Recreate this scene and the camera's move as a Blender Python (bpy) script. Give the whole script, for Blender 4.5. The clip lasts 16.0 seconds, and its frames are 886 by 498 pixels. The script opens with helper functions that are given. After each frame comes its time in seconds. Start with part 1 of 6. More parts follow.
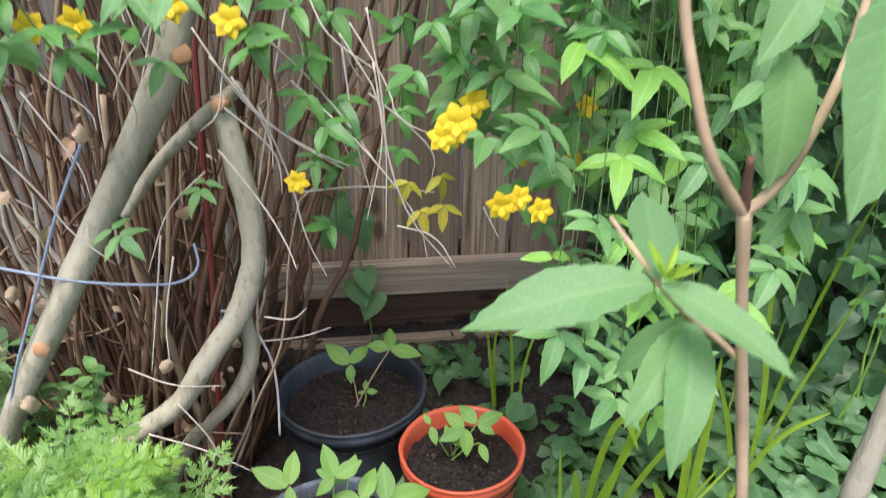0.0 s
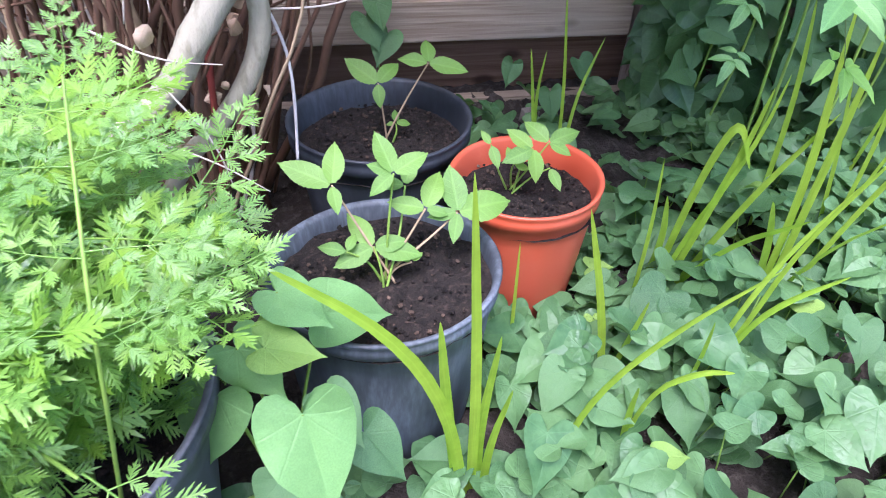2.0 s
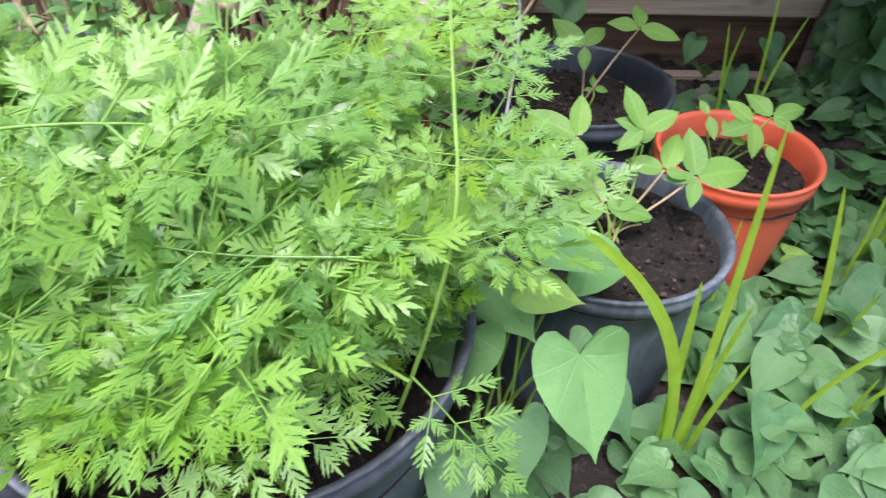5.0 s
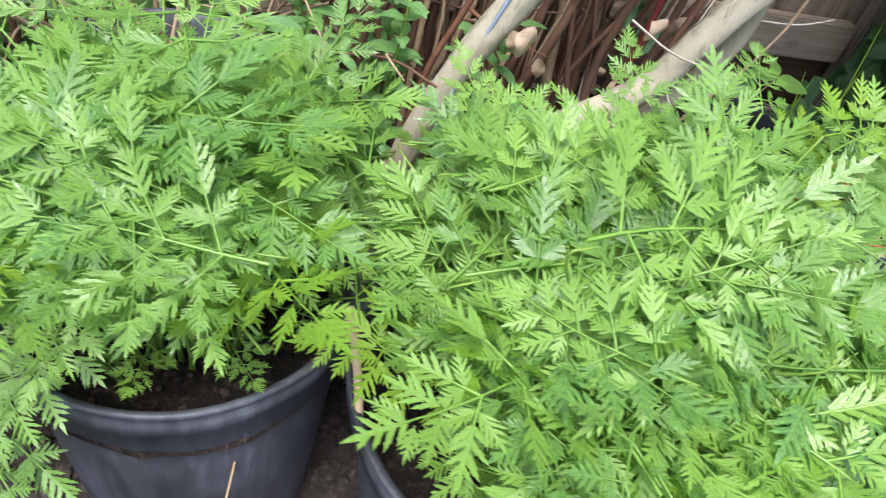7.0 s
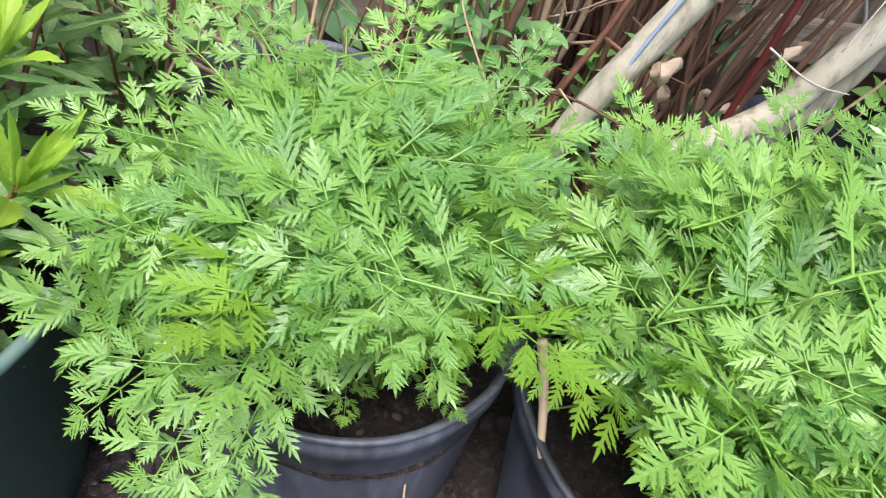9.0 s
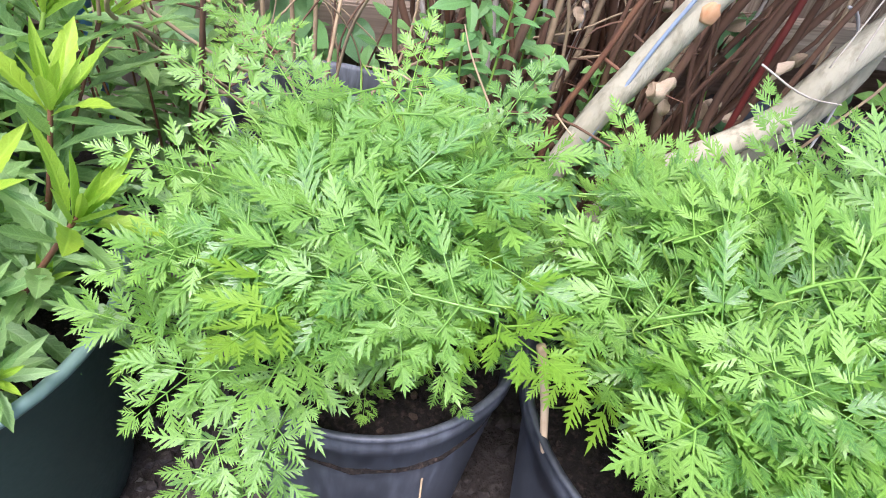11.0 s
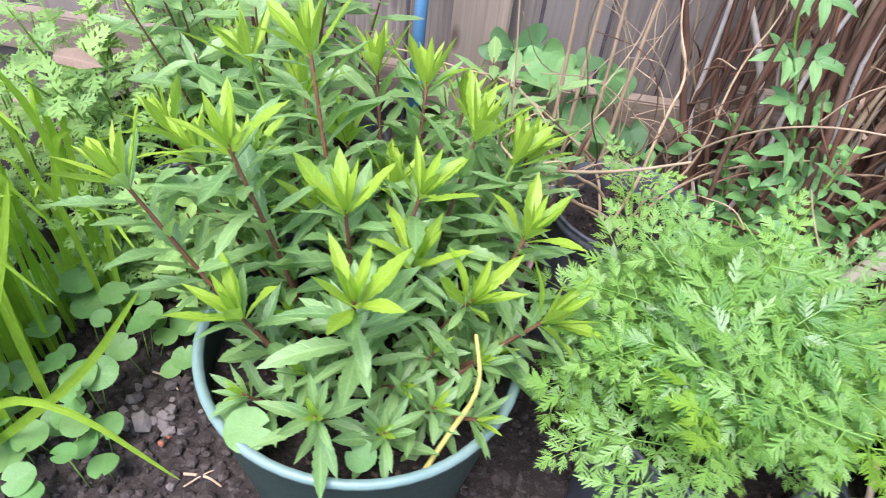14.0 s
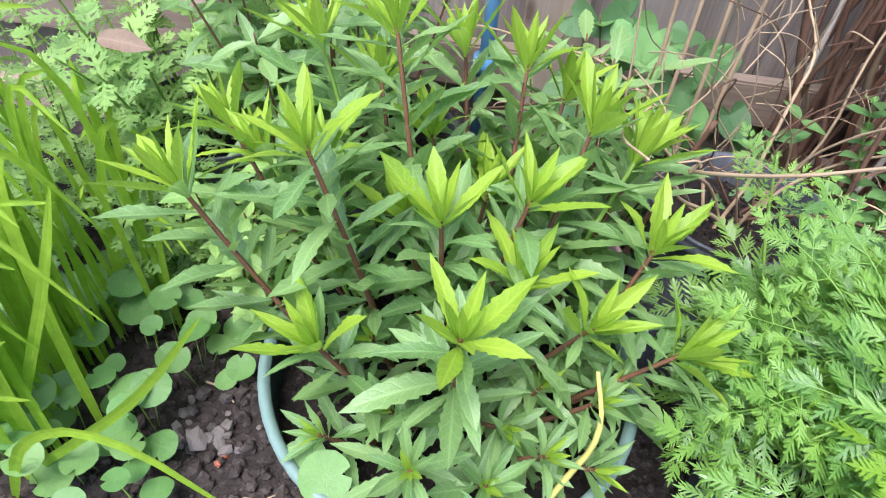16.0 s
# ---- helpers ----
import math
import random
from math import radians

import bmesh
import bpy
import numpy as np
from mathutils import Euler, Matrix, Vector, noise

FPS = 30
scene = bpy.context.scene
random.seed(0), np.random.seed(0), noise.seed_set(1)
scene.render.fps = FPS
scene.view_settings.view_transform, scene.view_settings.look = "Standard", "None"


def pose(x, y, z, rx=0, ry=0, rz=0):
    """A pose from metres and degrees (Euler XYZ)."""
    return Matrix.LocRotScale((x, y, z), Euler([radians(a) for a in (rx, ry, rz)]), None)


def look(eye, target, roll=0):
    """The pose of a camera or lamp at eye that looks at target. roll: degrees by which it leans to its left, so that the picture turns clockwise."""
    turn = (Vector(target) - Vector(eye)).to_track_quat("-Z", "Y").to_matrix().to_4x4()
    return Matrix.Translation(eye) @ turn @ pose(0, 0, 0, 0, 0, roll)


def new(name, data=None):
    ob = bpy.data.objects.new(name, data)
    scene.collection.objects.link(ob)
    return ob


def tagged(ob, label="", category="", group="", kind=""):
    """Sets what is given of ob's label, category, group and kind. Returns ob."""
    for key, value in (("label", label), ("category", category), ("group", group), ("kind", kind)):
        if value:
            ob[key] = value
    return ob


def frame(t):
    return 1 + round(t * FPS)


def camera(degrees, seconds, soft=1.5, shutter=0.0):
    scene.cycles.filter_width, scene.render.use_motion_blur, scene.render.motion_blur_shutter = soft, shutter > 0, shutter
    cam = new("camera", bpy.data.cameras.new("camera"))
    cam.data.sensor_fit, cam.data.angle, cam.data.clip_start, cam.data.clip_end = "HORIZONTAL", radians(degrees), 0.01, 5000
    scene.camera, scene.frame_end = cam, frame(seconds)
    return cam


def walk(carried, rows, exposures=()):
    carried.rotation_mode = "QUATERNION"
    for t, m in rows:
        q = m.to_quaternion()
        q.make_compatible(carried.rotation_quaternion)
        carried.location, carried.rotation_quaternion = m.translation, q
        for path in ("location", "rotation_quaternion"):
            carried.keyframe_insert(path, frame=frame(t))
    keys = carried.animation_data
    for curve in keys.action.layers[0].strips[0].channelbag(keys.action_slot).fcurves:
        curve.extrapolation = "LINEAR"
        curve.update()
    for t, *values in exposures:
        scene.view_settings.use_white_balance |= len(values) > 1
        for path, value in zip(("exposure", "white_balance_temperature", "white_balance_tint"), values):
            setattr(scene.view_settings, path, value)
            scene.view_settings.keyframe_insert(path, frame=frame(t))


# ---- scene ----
cam = camera(69.06, 16.0, soft=1.0, shutter=0.3)
ROWS = [
    (0.0, pose(-0.2318, -1.4758, 1.0490, 64.39, -0.74, -7.93)),
    (0.5, pose(-0.2902, -1.4731, 0.9503, 61.00, -2.86, -10.17)),
    (1.0, pose(-0.3384, -1.4461, 0.8403, 56.03, -2.89, -9.94)),
    (1.5, pose(-0.3540, -1.4075, 0.7810, 52.92, -2.42, -8.97)),
    (2.0, pose(-0.3426, -1.3589, 0.7453, 50.90, -2.04, -10.73)),
    (2.5, pose(-0.3304, -1.3290, 0.7251, 50.78, -2.04, -12.73)),
    (3.0, pose(-0.3367, -1.3201, 0.7179, 50.09, -3.09, -12.84)),
    (3.5, pose(-0.3698, -1.3316, 0.7121, 49.62, -3.95, -11.75)),
    (4.0, pose(-0.4229, -1.3465, 0.7071, 49.31, -3.08, -9.32)),
    (4.5, pose(-0.4493, -1.3547, 0.7063, 49.43, -2.45, -5.63)),
    (5.0, pose(-0.4945, -1.3621, 0.7133, 49.32, -1.57, -1.51)),
    (5.2, pose(-0.5088, -1.3654, 0.7139, 49.48, -1.61, 0.89)),
    (7.3, pose(-0.9220, -1.2632, 0.7260, 47.39, -11.61, -8.73)),
    (7.5, pose(-0.9324, -1.2612, 0.7260, 47.27, -11.70, -8.03)),
    (8.0, pose(-0.9551, -1.2596, 0.7263, 47.23, -10.76, -6.86)),
    (8.5, pose(-0.9778, -1.2573, 0.7210, 47.59, -10.38, -6.75)),
    (9.0, pose(-1.0001, -1.2558, 0.7277, 47.81, -9.65, -6.22)),
    (9.2, pose(-1.0091, -1.2570, 0.7314, 48.28, -9.65, -6.06)),
    (11.3, pose(-0.9952, -1.2871, 0.7712, 47.78, -7.02, -5.09)),
    (11.5, pose(-0.9987, -1.2875, 0.7696, 47.93, -6.99, -4.60)),
    (12.0, pose(-1.0366, -1.2970, 0.7775, 47.91, -6.54, -2.32)),
    (12.5, pose(-1.0991, -1.3089, 0.7921, 47.00, -5.35, 2.16)),
    (13.0, pose(-1.1296, -1.3480, 0.8353, 48.29, -3.37, 7.29)),
    (13.5, pose(-1.1536, -1.4036, 0.9023, 46.42, -5.90, 12.58)),
    (13.7, pose(-1.2029, -1.3985, 0.9289, 47.94, -4.58, 10.72)),
    (14.0, pose(-1.2937, -1.3721, 0.9486, 47.23, -5.54, 6.73)),
    (14.5, pose(-1.3371, -1.3600, 0.9356, 45.70, -4.45, 4.26)),
    (15.0, pose(-1.3639, -1.3184, 0.9185, 45.37, -4.93, 5.44)),
    (15.5, pose(-1.3702, -1.2889, 0.8936, 43.95, -5.10, 7.29)),
    (16.0, pose(-1.3726, -1.2737, 0.8924, 45.06, -3.67, 9.02)),
]
walk(cam, ROWS, exposures=[(0, 1.2, 6250, 16), (0.7, 1.51, 5850, 20), (2.0, 1.82, 5550, 29), (4.2, 1.66, 5850, 24), (5.2, 1.38, 6100, 18), (7.5, 1.27, 6200, 17), (9.0, 1.32, 6150, 18), (12.5, 1.57, 5800, 23), (14.0, 1.51, 5800, 23), (16, 1.41, 5850, 19)])

# ---- world and light ----
world = bpy.data.worlds.new("sky")
scene.world = world
world.use_nodes = True
sky = world.node_tree.nodes.new("ShaderNodeTexSky")
sky.sky_type, sky.sun_disc = "NISHITA", False
sky.sun_elevation, sky.sun_rotation = radians(66), radians(204)
sky.air_density, sky.dust_density = 1.0, 3.0
back = world.node_tree.nodes["Background"]
world.node_tree.links.new(sky.outputs[0], back.inputs[0])
back.inputs[1].default_value = 0.15
sun = new("sun", bpy.data.lights.new("sun", "SUN"))
sun.data.energy, sun.data.angle, sun.data.color = 2.0, radians(28), (1.0, 0.965, 0.93)
sun.matrix_world = look((-0.9, -2.0, 5.0), (0, 0, 0))

# ---- materials ----


def mat_new(name):
    m = bpy.data.materials.new(name)
    m.use_nodes = True
    nt = m.node_tree
    return m, nt, nt.nodes["Principled BSDF"]


def nd(nt, kind, **kw):
    n = nt.nodes.new(kind)
    for k, v in kw.items():
        n.inputs[k].default_value = v
    return n


def mixc(nt, fac, a, b, mode="MIX"):
    n = nt.nodes.new("ShaderNodeMix")
    n.data_type, n.blend_type = "RGBA", mode
    for sock, v in ((n.inputs[0], fac), (n.inputs[6], a), (n.inputs[7], b)):
        if isinstance(v, bpy.types.NodeSocket):
            nt.links.new(v, sock)
        elif isinstance(v, tuple):
            sock.default_value = (*v, 1)
        else:
            sock.default_value = v
    return n.outputs[2]


def ramp(nt, src, lo, hi, a=0.0, b=1.0):
    n = nt.nodes.new("ShaderNodeMapRange")
    nt.links.new(src, n.inputs[0])
    for i, v in zip((1, 2, 3, 4), (lo, hi, a, b)):
        n.inputs[i].default_value = v
    return n.outputs[0]


def noise_tex(nt, scale, detail=4, coords="Object", stretch=(1, 1, 1), rough=0.6):
    tc = nt.nodes.new("ShaderNodeTexCoord")
    mp = nt.nodes.new("ShaderNodeMapping")
    mp.inputs["Scale"].default_value = stretch
    nt.links.new(tc.outputs[coords], mp.inputs[0])
    n = nd(nt, "ShaderNodeTexNoise", Scale=scale, Detail=detail, Roughness=rough)
    nt.links.new(mp.outputs[0], n.inputs["Vector"])
    return n.outputs[0]


def math2(nt, op, a, b=0.0):
    n = nt.nodes.new("ShaderNodeMath")
    n.operation = op
    for sock, v in zip(n.inputs, (a, b)):
        if isinstance(v, bpy.types.NodeSocket):
            nt.links.new(v, sock)
        else:
            sock.default_value = v
    return n.outputs[0]


def bump(nt, bsdf, src, strength, dist=0.002):
    b = nd(nt, "ShaderNodeBump", Strength=strength, Distance=dist)
    nt.links.new(src, b.inputs["Height"])
    nt.links.new(b.outputs[0], bsdf.inputs["Normal"])


def leaf_mat(name, dark, light, rough=0.45, thin=0.35, vein=0.25, island=False, blotch=None, gloss=0.45):
    """A leaf: hue varies from leaf to leaf, a paler midrib and side veins, and light shines through."""
    m, nt, p = mat_new(name)
    if island:
        rnd = nt.nodes.new("ShaderNodeNewGeometry").outputs["Random Per Island"]
    else:
        rnd = nt.nodes.new("ShaderNodeObjectInfo").outputs["Random"]
    col = mixc(nt, rnd, dark, light)
    n1 = noise_tex(nt, 60, 3)
    col = mixc(nt, ramp(nt, n1, 0.35, 0.75, 0, 0.5), col, tuple(min(1, c * 1.45) for c in light))
    if blotch:
        n2 = noise_tex(nt, 45, 5)
        col = mixc(nt, ramp(nt, n2, 0.66, 0.74, 0, 0.8), col, blotch)
    at = nt.nodes.new("ShaderNodeAttribute")
    at.attribute_name = "lf"
    sp = nt.nodes.new("ShaderNodeSeparateXYZ")
    nt.links.new(at.outputs["Vector"], sp.inputs[0])
    off = math2(nt, "ABSOLUTE", sp.outputs[0])
    rib = ramp(nt, off, 0.02, 0.09, 1, 0)
    side = math2(nt, "SINE", math2(nt, "MULTIPLY", math2(nt, "SUBTRACT", sp.outputs[1], math2(nt, "MULTIPLY", off, 0.35)), 46.0))
    side = ramp(nt, side, 0.75, 1.0, 0, 0.6)
    v = math2(nt, "MAXIMUM", rib, side)
    col = mixc(nt, math2(nt, "MULTIPLY", v, vein), col, tuple(min(1, c * 1.9 + 0.03) for c in light))
    nt.links.new(col, p.inputs["Base Color"])
    p.inputs["Roughness"].default_value = rough
    p.inputs["Specular IOR Level"].default_value = gloss
    bump(nt, p, math2(nt, "SUBTRACT", n1, math2(nt, "MULTIPLY", v, 0.8)), 0.35, 0.0012)
    tr = nt.nodes.new("ShaderNodeBsdfTranslucent")
    nt.links.new(mixc(nt, 0.5, col, (0.33, 0.58, 0.08), "MIX"), tr.inputs[0])
    ms = nt.nodes.new("ShaderNodeMixShader")
    ms.inputs[0].default_value = thin
    out = nt.nodes["Material Output"]
    nt.links.new(p.outputs[0], ms.inputs[1])
    nt.links.new(tr.outputs[0], ms.inputs[2])
    nt.links.new(ms.outputs[0], out.inputs[0])
    return m


def heart_mat(name, dark, light, rough=0.45, thin=0.25, veins=7.0, island=False, spot=(0.10, 0.085, 0.05), quilt=0.6):
    """A broad leaf with veins that fan out from its stalk, a quilted blade and small brown spots."""
    m, nt, p = mat_new(name)
    if island:
        rnd = nt.nodes.new("ShaderNodeNewGeometry").outputs["Random Per Island"]
    else:
        rnd = nt.nodes.new("ShaderNodeObjectInfo").outputs["Random"]
    at = nt.nodes.new("ShaderNodeAttribute")
    at.attribute_name = "lf"
    sp = nt.nodes.new("ShaderNodeSeparateXYZ")
    nt.links.new(at.outputs["Vector"], sp.inputs[0])
    ang = math2(nt, "ARCTAN2", sp.outputs[0], sp.outputs[1])
    fan = math2(nt, "ABSOLUTE", math2(nt, "SINE", math2(nt, "MULTIPLY", ang, veins / 2)))
    ln = nt.nodes.new("ShaderNodeVectorMath")
    ln.operation = "LENGTH"
    nt.links.new(at.outputs["Vector"], ln.inputs[0])
    far = ln.outputs["Value"]
    line = math2(nt, "MULTIPLY", ramp(nt, math2(nt, "MULTIPLY", fan, far), 0.0, 0.07, 1, 0), ramp(nt, far, 0.0, 0.75, 1.0, 0.35))
    cells = nd(nt, "ShaderNodeTexVoronoi", Scale=9.0)
    nt.links.new(at.outputs["Vector"], cells.inputs["Vector"])
    n1 = noise_tex(nt, 55, 4)
    n2 = noise_tex(nt, 150, 3)
    col = mixc(nt, rnd, dark, light)
    col = mixc(nt, ramp(nt, n1, 0.35, 0.72, 0, 0.55), col, tuple(min(1, c * 1.35) for c in light))
    col = mixc(nt, ramp(nt, cells.outputs["Distance"], 0.0, 0.7, 0.10, 0.0), col, tuple(c * 0.6 for c in dark))
    col = mixc(nt, math2(nt, "MULTIPLY", line, 0.13), col, tuple(min(1, c * 1.7 + 0.03) for c in light))
    col = mixc(nt, ramp(nt, n2, 0.70, 0.76, 0, 0.7), col, spot)
    nt.links.new(col, p.inputs["Base Color"])
    nt.links.new(ramp(nt, n1, 0.3, 0.7, rough - 0.08, rough + 0.12), p.inputs["Roughness"])
    p.inputs["Specular IOR Level"].default_value = 0.35
    h = math2(nt, "SUBTRACT", math2(nt, "MULTIPLY", math2(nt, "SUBTRACT", 1.0, cells.outputs["Distance"]), 0.5), math2(nt, "MULTIPLY", line, 0.25))
    bump(nt, p, math2(nt, "ADD", h, math2(nt, "MULTIPLY", n2, 0.25)), quilt, 0.0035)
    tr = nt.nodes.new("ShaderNodeBsdfTranslucent")
    nt.links.new(mixc(nt, 0.4, col, (0.33, 0.56, 0.08)), tr.inputs[0])
    ms = nt.nodes.new("ShaderNodeMixShader")
    ms.inputs[0].default_value = thin
    nt.links.new(p.outputs[0], ms.inputs[1])
    nt.links.new(tr.outputs[0], ms.inputs[2])
    nt.links.new(ms.outputs[0], nt.nodes["Material Output"].inputs[0])
    return m


def rough_mat(name, a, b, scale=20, rough=0.8, bumps=0.4, dist=0.003, stretch=(1, 1, 1), c=None, cscale=120, spec=0.3):
    """A two-scale surface: broad mottling from a to b, and fine grain towards c."""
    m, nt, p = mat_new(name)
    n1 = noise_tex(nt, scale, 6, stretch=stretch)
    n2 = noise_tex(nt, cscale, 4, stretch=stretch)
    col = mixc(nt, ramp(nt, n1, 0.3, 0.7), a, b)
    if c:
        col = mixc(nt, ramp(nt, n2, 0.52, 0.72), col, c)
    rnd = nt.nodes.new("ShaderNodeObjectInfo").outputs["Random"]
    col = mixc(nt, ramp(nt, rnd, 0, 1, 0.0, 0.35), col, tuple(x * 0.6 for x in a))
    nt.links.new(col, p.inputs["Base Color"])
    p.inputs["Roughness"].default_value = rough
    p.inputs["Specular IOR Level"].default_value = spec
    bump(nt, p, math2(nt, "ADD", n1, math2(nt, "MULTIPLY", n2, 0.6)), bumps, dist)
    return m


def wood_mat(name, a, b, c):
    """Weathered softwood: long grain, knots and grey streaks."""
    m, nt, p = mat_new(name)
    tc = nt.nodes.new("ShaderNodeTexCoord")
    info = nt.nodes.new("ShaderNodeObjectInfo")
    sh = nt.nodes.new("ShaderNodeVectorMath")
    sh.operation = "MULTIPLY_ADD"
    sh.inputs[1].default_value = (1, 1, 1)
    cb = nt.nodes.new("ShaderNodeCombineXYZ")
    for i in range(3):
        nt.links.new(math2(nt, "MULTIPLY", info.outputs["Random"], (7.0, 5.0, 9.0)[i]), cb.inputs[i])
    nt.links.new(tc.outputs["Generated"], sh.inputs[0])
    at = nt.nodes.new("ShaderNodeAttribute")
    at.attribute_name = "lf"
    nt.links.new(at.outputs["Vector"], sh.inputs[0])
    nt.links.new(cb.outputs[0], sh.inputs[2])
    mp = nt.nodes.new("ShaderNodeMapping")
    mp.inputs["Scale"].default_value = (110, 110, 2.6)
    nt.links.new(sh.outputs[0], mp.inputs[0])
    g = nd(nt, "ShaderNodeTexNoise", Scale=1.0, Detail=7, Roughness=0.65, Distortion=0.6)
    nt.links.new(mp.outputs[0], g.inputs["Vector"])
    mp2 = nt.nodes.new("ShaderNodeMapping")
    mp2.inputs["Scale"].default_value = (7, 7, 3.5)
    nt.links.new(sh.outputs[0], mp2.inputs[0])
    k = nd(nt, "ShaderNodeTexVoronoi", Scale=1.6)
    nt.links.new(mp2.outputs[0], k.inputs["Vector"])
    big = nd(nt, "ShaderNodeTexNoise", Scale=0.6, Detail=3)
    nt.links.new(mp2.outputs[0], big.inputs["Vector"])
    col = mixc(nt, ramp(nt, g.outputs[0], 0.36, 0.64), a, b)
    col = mixc(nt, ramp(nt, big.outputs[0], 0.42, 0.65, 0, 0.75), col, c)
    col = mixc(nt, ramp(nt, k.outputs["Distance"], 0.10, 0.2, 0.8, 0), col, tuple(x * 0.35 for x in a))
    col = mixc(nt, ramp(nt, info.outputs["Random"], 0, 1, 0, 0.55), col, tuple(x * 0.55 for x in a))
    nt.links.new(col, p.inputs["Base Color"])
    p.inputs["Roughness"].default_value = 0.85
    p.inputs["Specular IOR Level"].default_value = 0.25
    bump(nt, p, g.outputs[0], 0.5, 0.003)
    return m


def plastic_mat(name, a, dust, rough=0.5, amount=0.45, streak=False):
    """Nursery plastic with dust and scuffs."""
    m, nt, p = mat_new(name)
    n1 = noise_tex(nt, 9, 5, stretch=(1, 1, 0.5))
    n2 = noise_tex(nt, 150, 4, stretch=(1, 1, 0.15) if streak else (1, 1, 1))
    dirt = math2(nt, "MULTIPLY", ramp(nt, n1, 0.35, 0.7), ramp(nt, n2, 0.4, 0.65, 0.45, 1))
    nt.links.new(mixc(nt, math2(nt, "MULTIPLY", dirt, amount), a, dust), p.inputs["Base Color"])
    nt.links.new(ramp(nt, dirt, 0, 1, rough, min(1, rough + 0.3)), p.inputs["Roughness"])
    bump(nt, p, n2, 0.12, 0.001)
    return m


M = {}
M["feather"] = leaf_mat("feathery_leaf", (0.062, 0.175, 0.050), (0.215, 0.39, 0.062), 0.25, 0.42, 0.3, gloss=0.65)
M["feather_young"] = leaf_mat("young_feathery_leaf", (0.135, 0.30, 0.028), (0.205, 0.36, 0.032), 0.36, 0.42, 0.2)
M["lance"] = leaf_mat("lance_leaf", (0.09, 0.20, 0.058), (0.225, 0.36, 0.12), 0.38, 0.36, 0.3, gloss=0.6)
M["lance_tip"] = leaf_mat("young_lance_leaf", (0.215, 0.37, 0.03), (0.325, 0.47, 0.042), 0.42, 0.43, 0.25)
M["heart"] = heart_mat("heart_leaf", (0.036, 0.108, 0.040), (0.115, 0.225, 0.085), 0.42, 0.22, quilt=0.5)
M["heart_joined"] = heart_mat("heart_leaf_mass", (0.036, 0.108, 0.040), (0.115, 0.225, 0.085), 0.42, 0.22, island=True, quilt=0.5)
M["heart_big"] = heart_mat("large_heart_leaf", (0.14, 0.31, 0.10), (0.19, 0.37, 0.12), 0.45, 0.3, 9.0)
M["heart_yellow"] = heart_mat("yellowing_heart_leaf", (0.20, 0.36, 0.075), (0.27, 0.42, 0.09), 0.45, 0.3, 9.0)
M["vine"] = heart_mat("vine_leaf", (0.036, 0.102, 0.040), (0.088, 0.182, 0.068), 0.42, 0.22)
M["jasmine"] = leaf_mat("jasmine_leaf", (0.075, 0.20, 0.07), (0.165, 0.32, 0.095), 0.36, 0.32, 0.18)
M["jasmine_joined"] = leaf_mat("jasmine_leaf_mass", (0.05, 0.15, 0.045), (0.10, 0.25, 0.055), 0.4, 0.35, 0.2, island=True)
M["jasmine_yellow"] = leaf_mat("yellowed_jasmine_leaf", (0.35, 0.38, 0.03), (0.45, 0.36, 0.04), 0.5, 0.35, 0.25)
M["seedling"] = leaf_mat("seedling_leaf", (0.085, 0.20, 0.04), (0.16, 0.30, 0.05), 0.48, 0.34, 0.2)
M["round"] = heart_mat("round_leaf", (0.085, 0.225, 0.06), (0.19, 0.34, 0.10), 0.30, 0.3, 12.0, quilt=0.3)
M["blade"] = leaf_mat("strap_leaf", (0.25, 0.45, 0.03), (0.38, 0.57, 0.05), 0.40, 0.55, 0.12)
M["front_shrub"] = leaf_mat("shrub_leaf", (0.15, 0.31, 0.12), (0.21, 0.38, 0.15), 0.5, 0.5, 0.14)
M["mugwort"] = leaf_mat("lobed_leaf", (0.15, 0.30, 0.085), (0.31, 0.47, 0.125), 0.5, 0.35, 0.15)
M["petal"] = leaf_mat("yellow_petal", (0.78, 0.50, 0.01), (0.86, 0.60, 0.02), 0.5, 0.3, 0.1)
M["dry_leaf"] = leaf_mat("dry_leaf", (0.28, 0.16, 0.09), (0.50, 0.38, 0.26), 0.75, 0.2, 0.15)
M["brown_leaf"] = leaf_mat("brown_leaf", (0.17, 0.115, 0.075), (0.24, 0.17, 0.115), 0.7, 0.15, 0.15)
M["green_stem"] = rough_mat("green_stem", (0.16, 0.30, 0.05), (0.24, 0.36, 0.06), 60, 0.5, 0.2, 0.001)
M["red_cane"] = rough_mat("dark_red_cane", (0.16, 0.03, 0.025), (0.22, 0.05, 0.035), 40, 0.5, 0.2, 0.001)
M["vine_stem"] = rough_mat("dark_vine_stem", (0.06, 0.12, 0.03), (0.10, 0.14, 0.04), 60, 0.6, 0.2, 0.001)
M["red_stem"] = rough_mat("reddish_stem", (0.13, 0.055, 0.035), (0.20, 0.10, 0.05), 60, 0.6, 0.3, 0.001)
M["bark"] = rough_mat("pale_bark", (0.46, 0.42, 0.305), (0.32, 0.295, 0.205), 14, 0.9, 1.0, 0.006, (1, 1, 0.4), (0.20, 0.18, 0.115), 70)
M["brown_stem"] = rough_mat("brown_stem_bark", (0.11, 0.055, 0.033), (0.20, 0.115, 0.07), 30, 0.85, 0.5, 0.002, (1, 1, 0.2), (0.10, 0.06, 0.04), 90)
M["tan_stem"] = rough_mat("tan_twig", (0.44, 0.33, 0.20), (0.31, 0.22, 0.13), 40, 0.85, 0.4, 0.002)
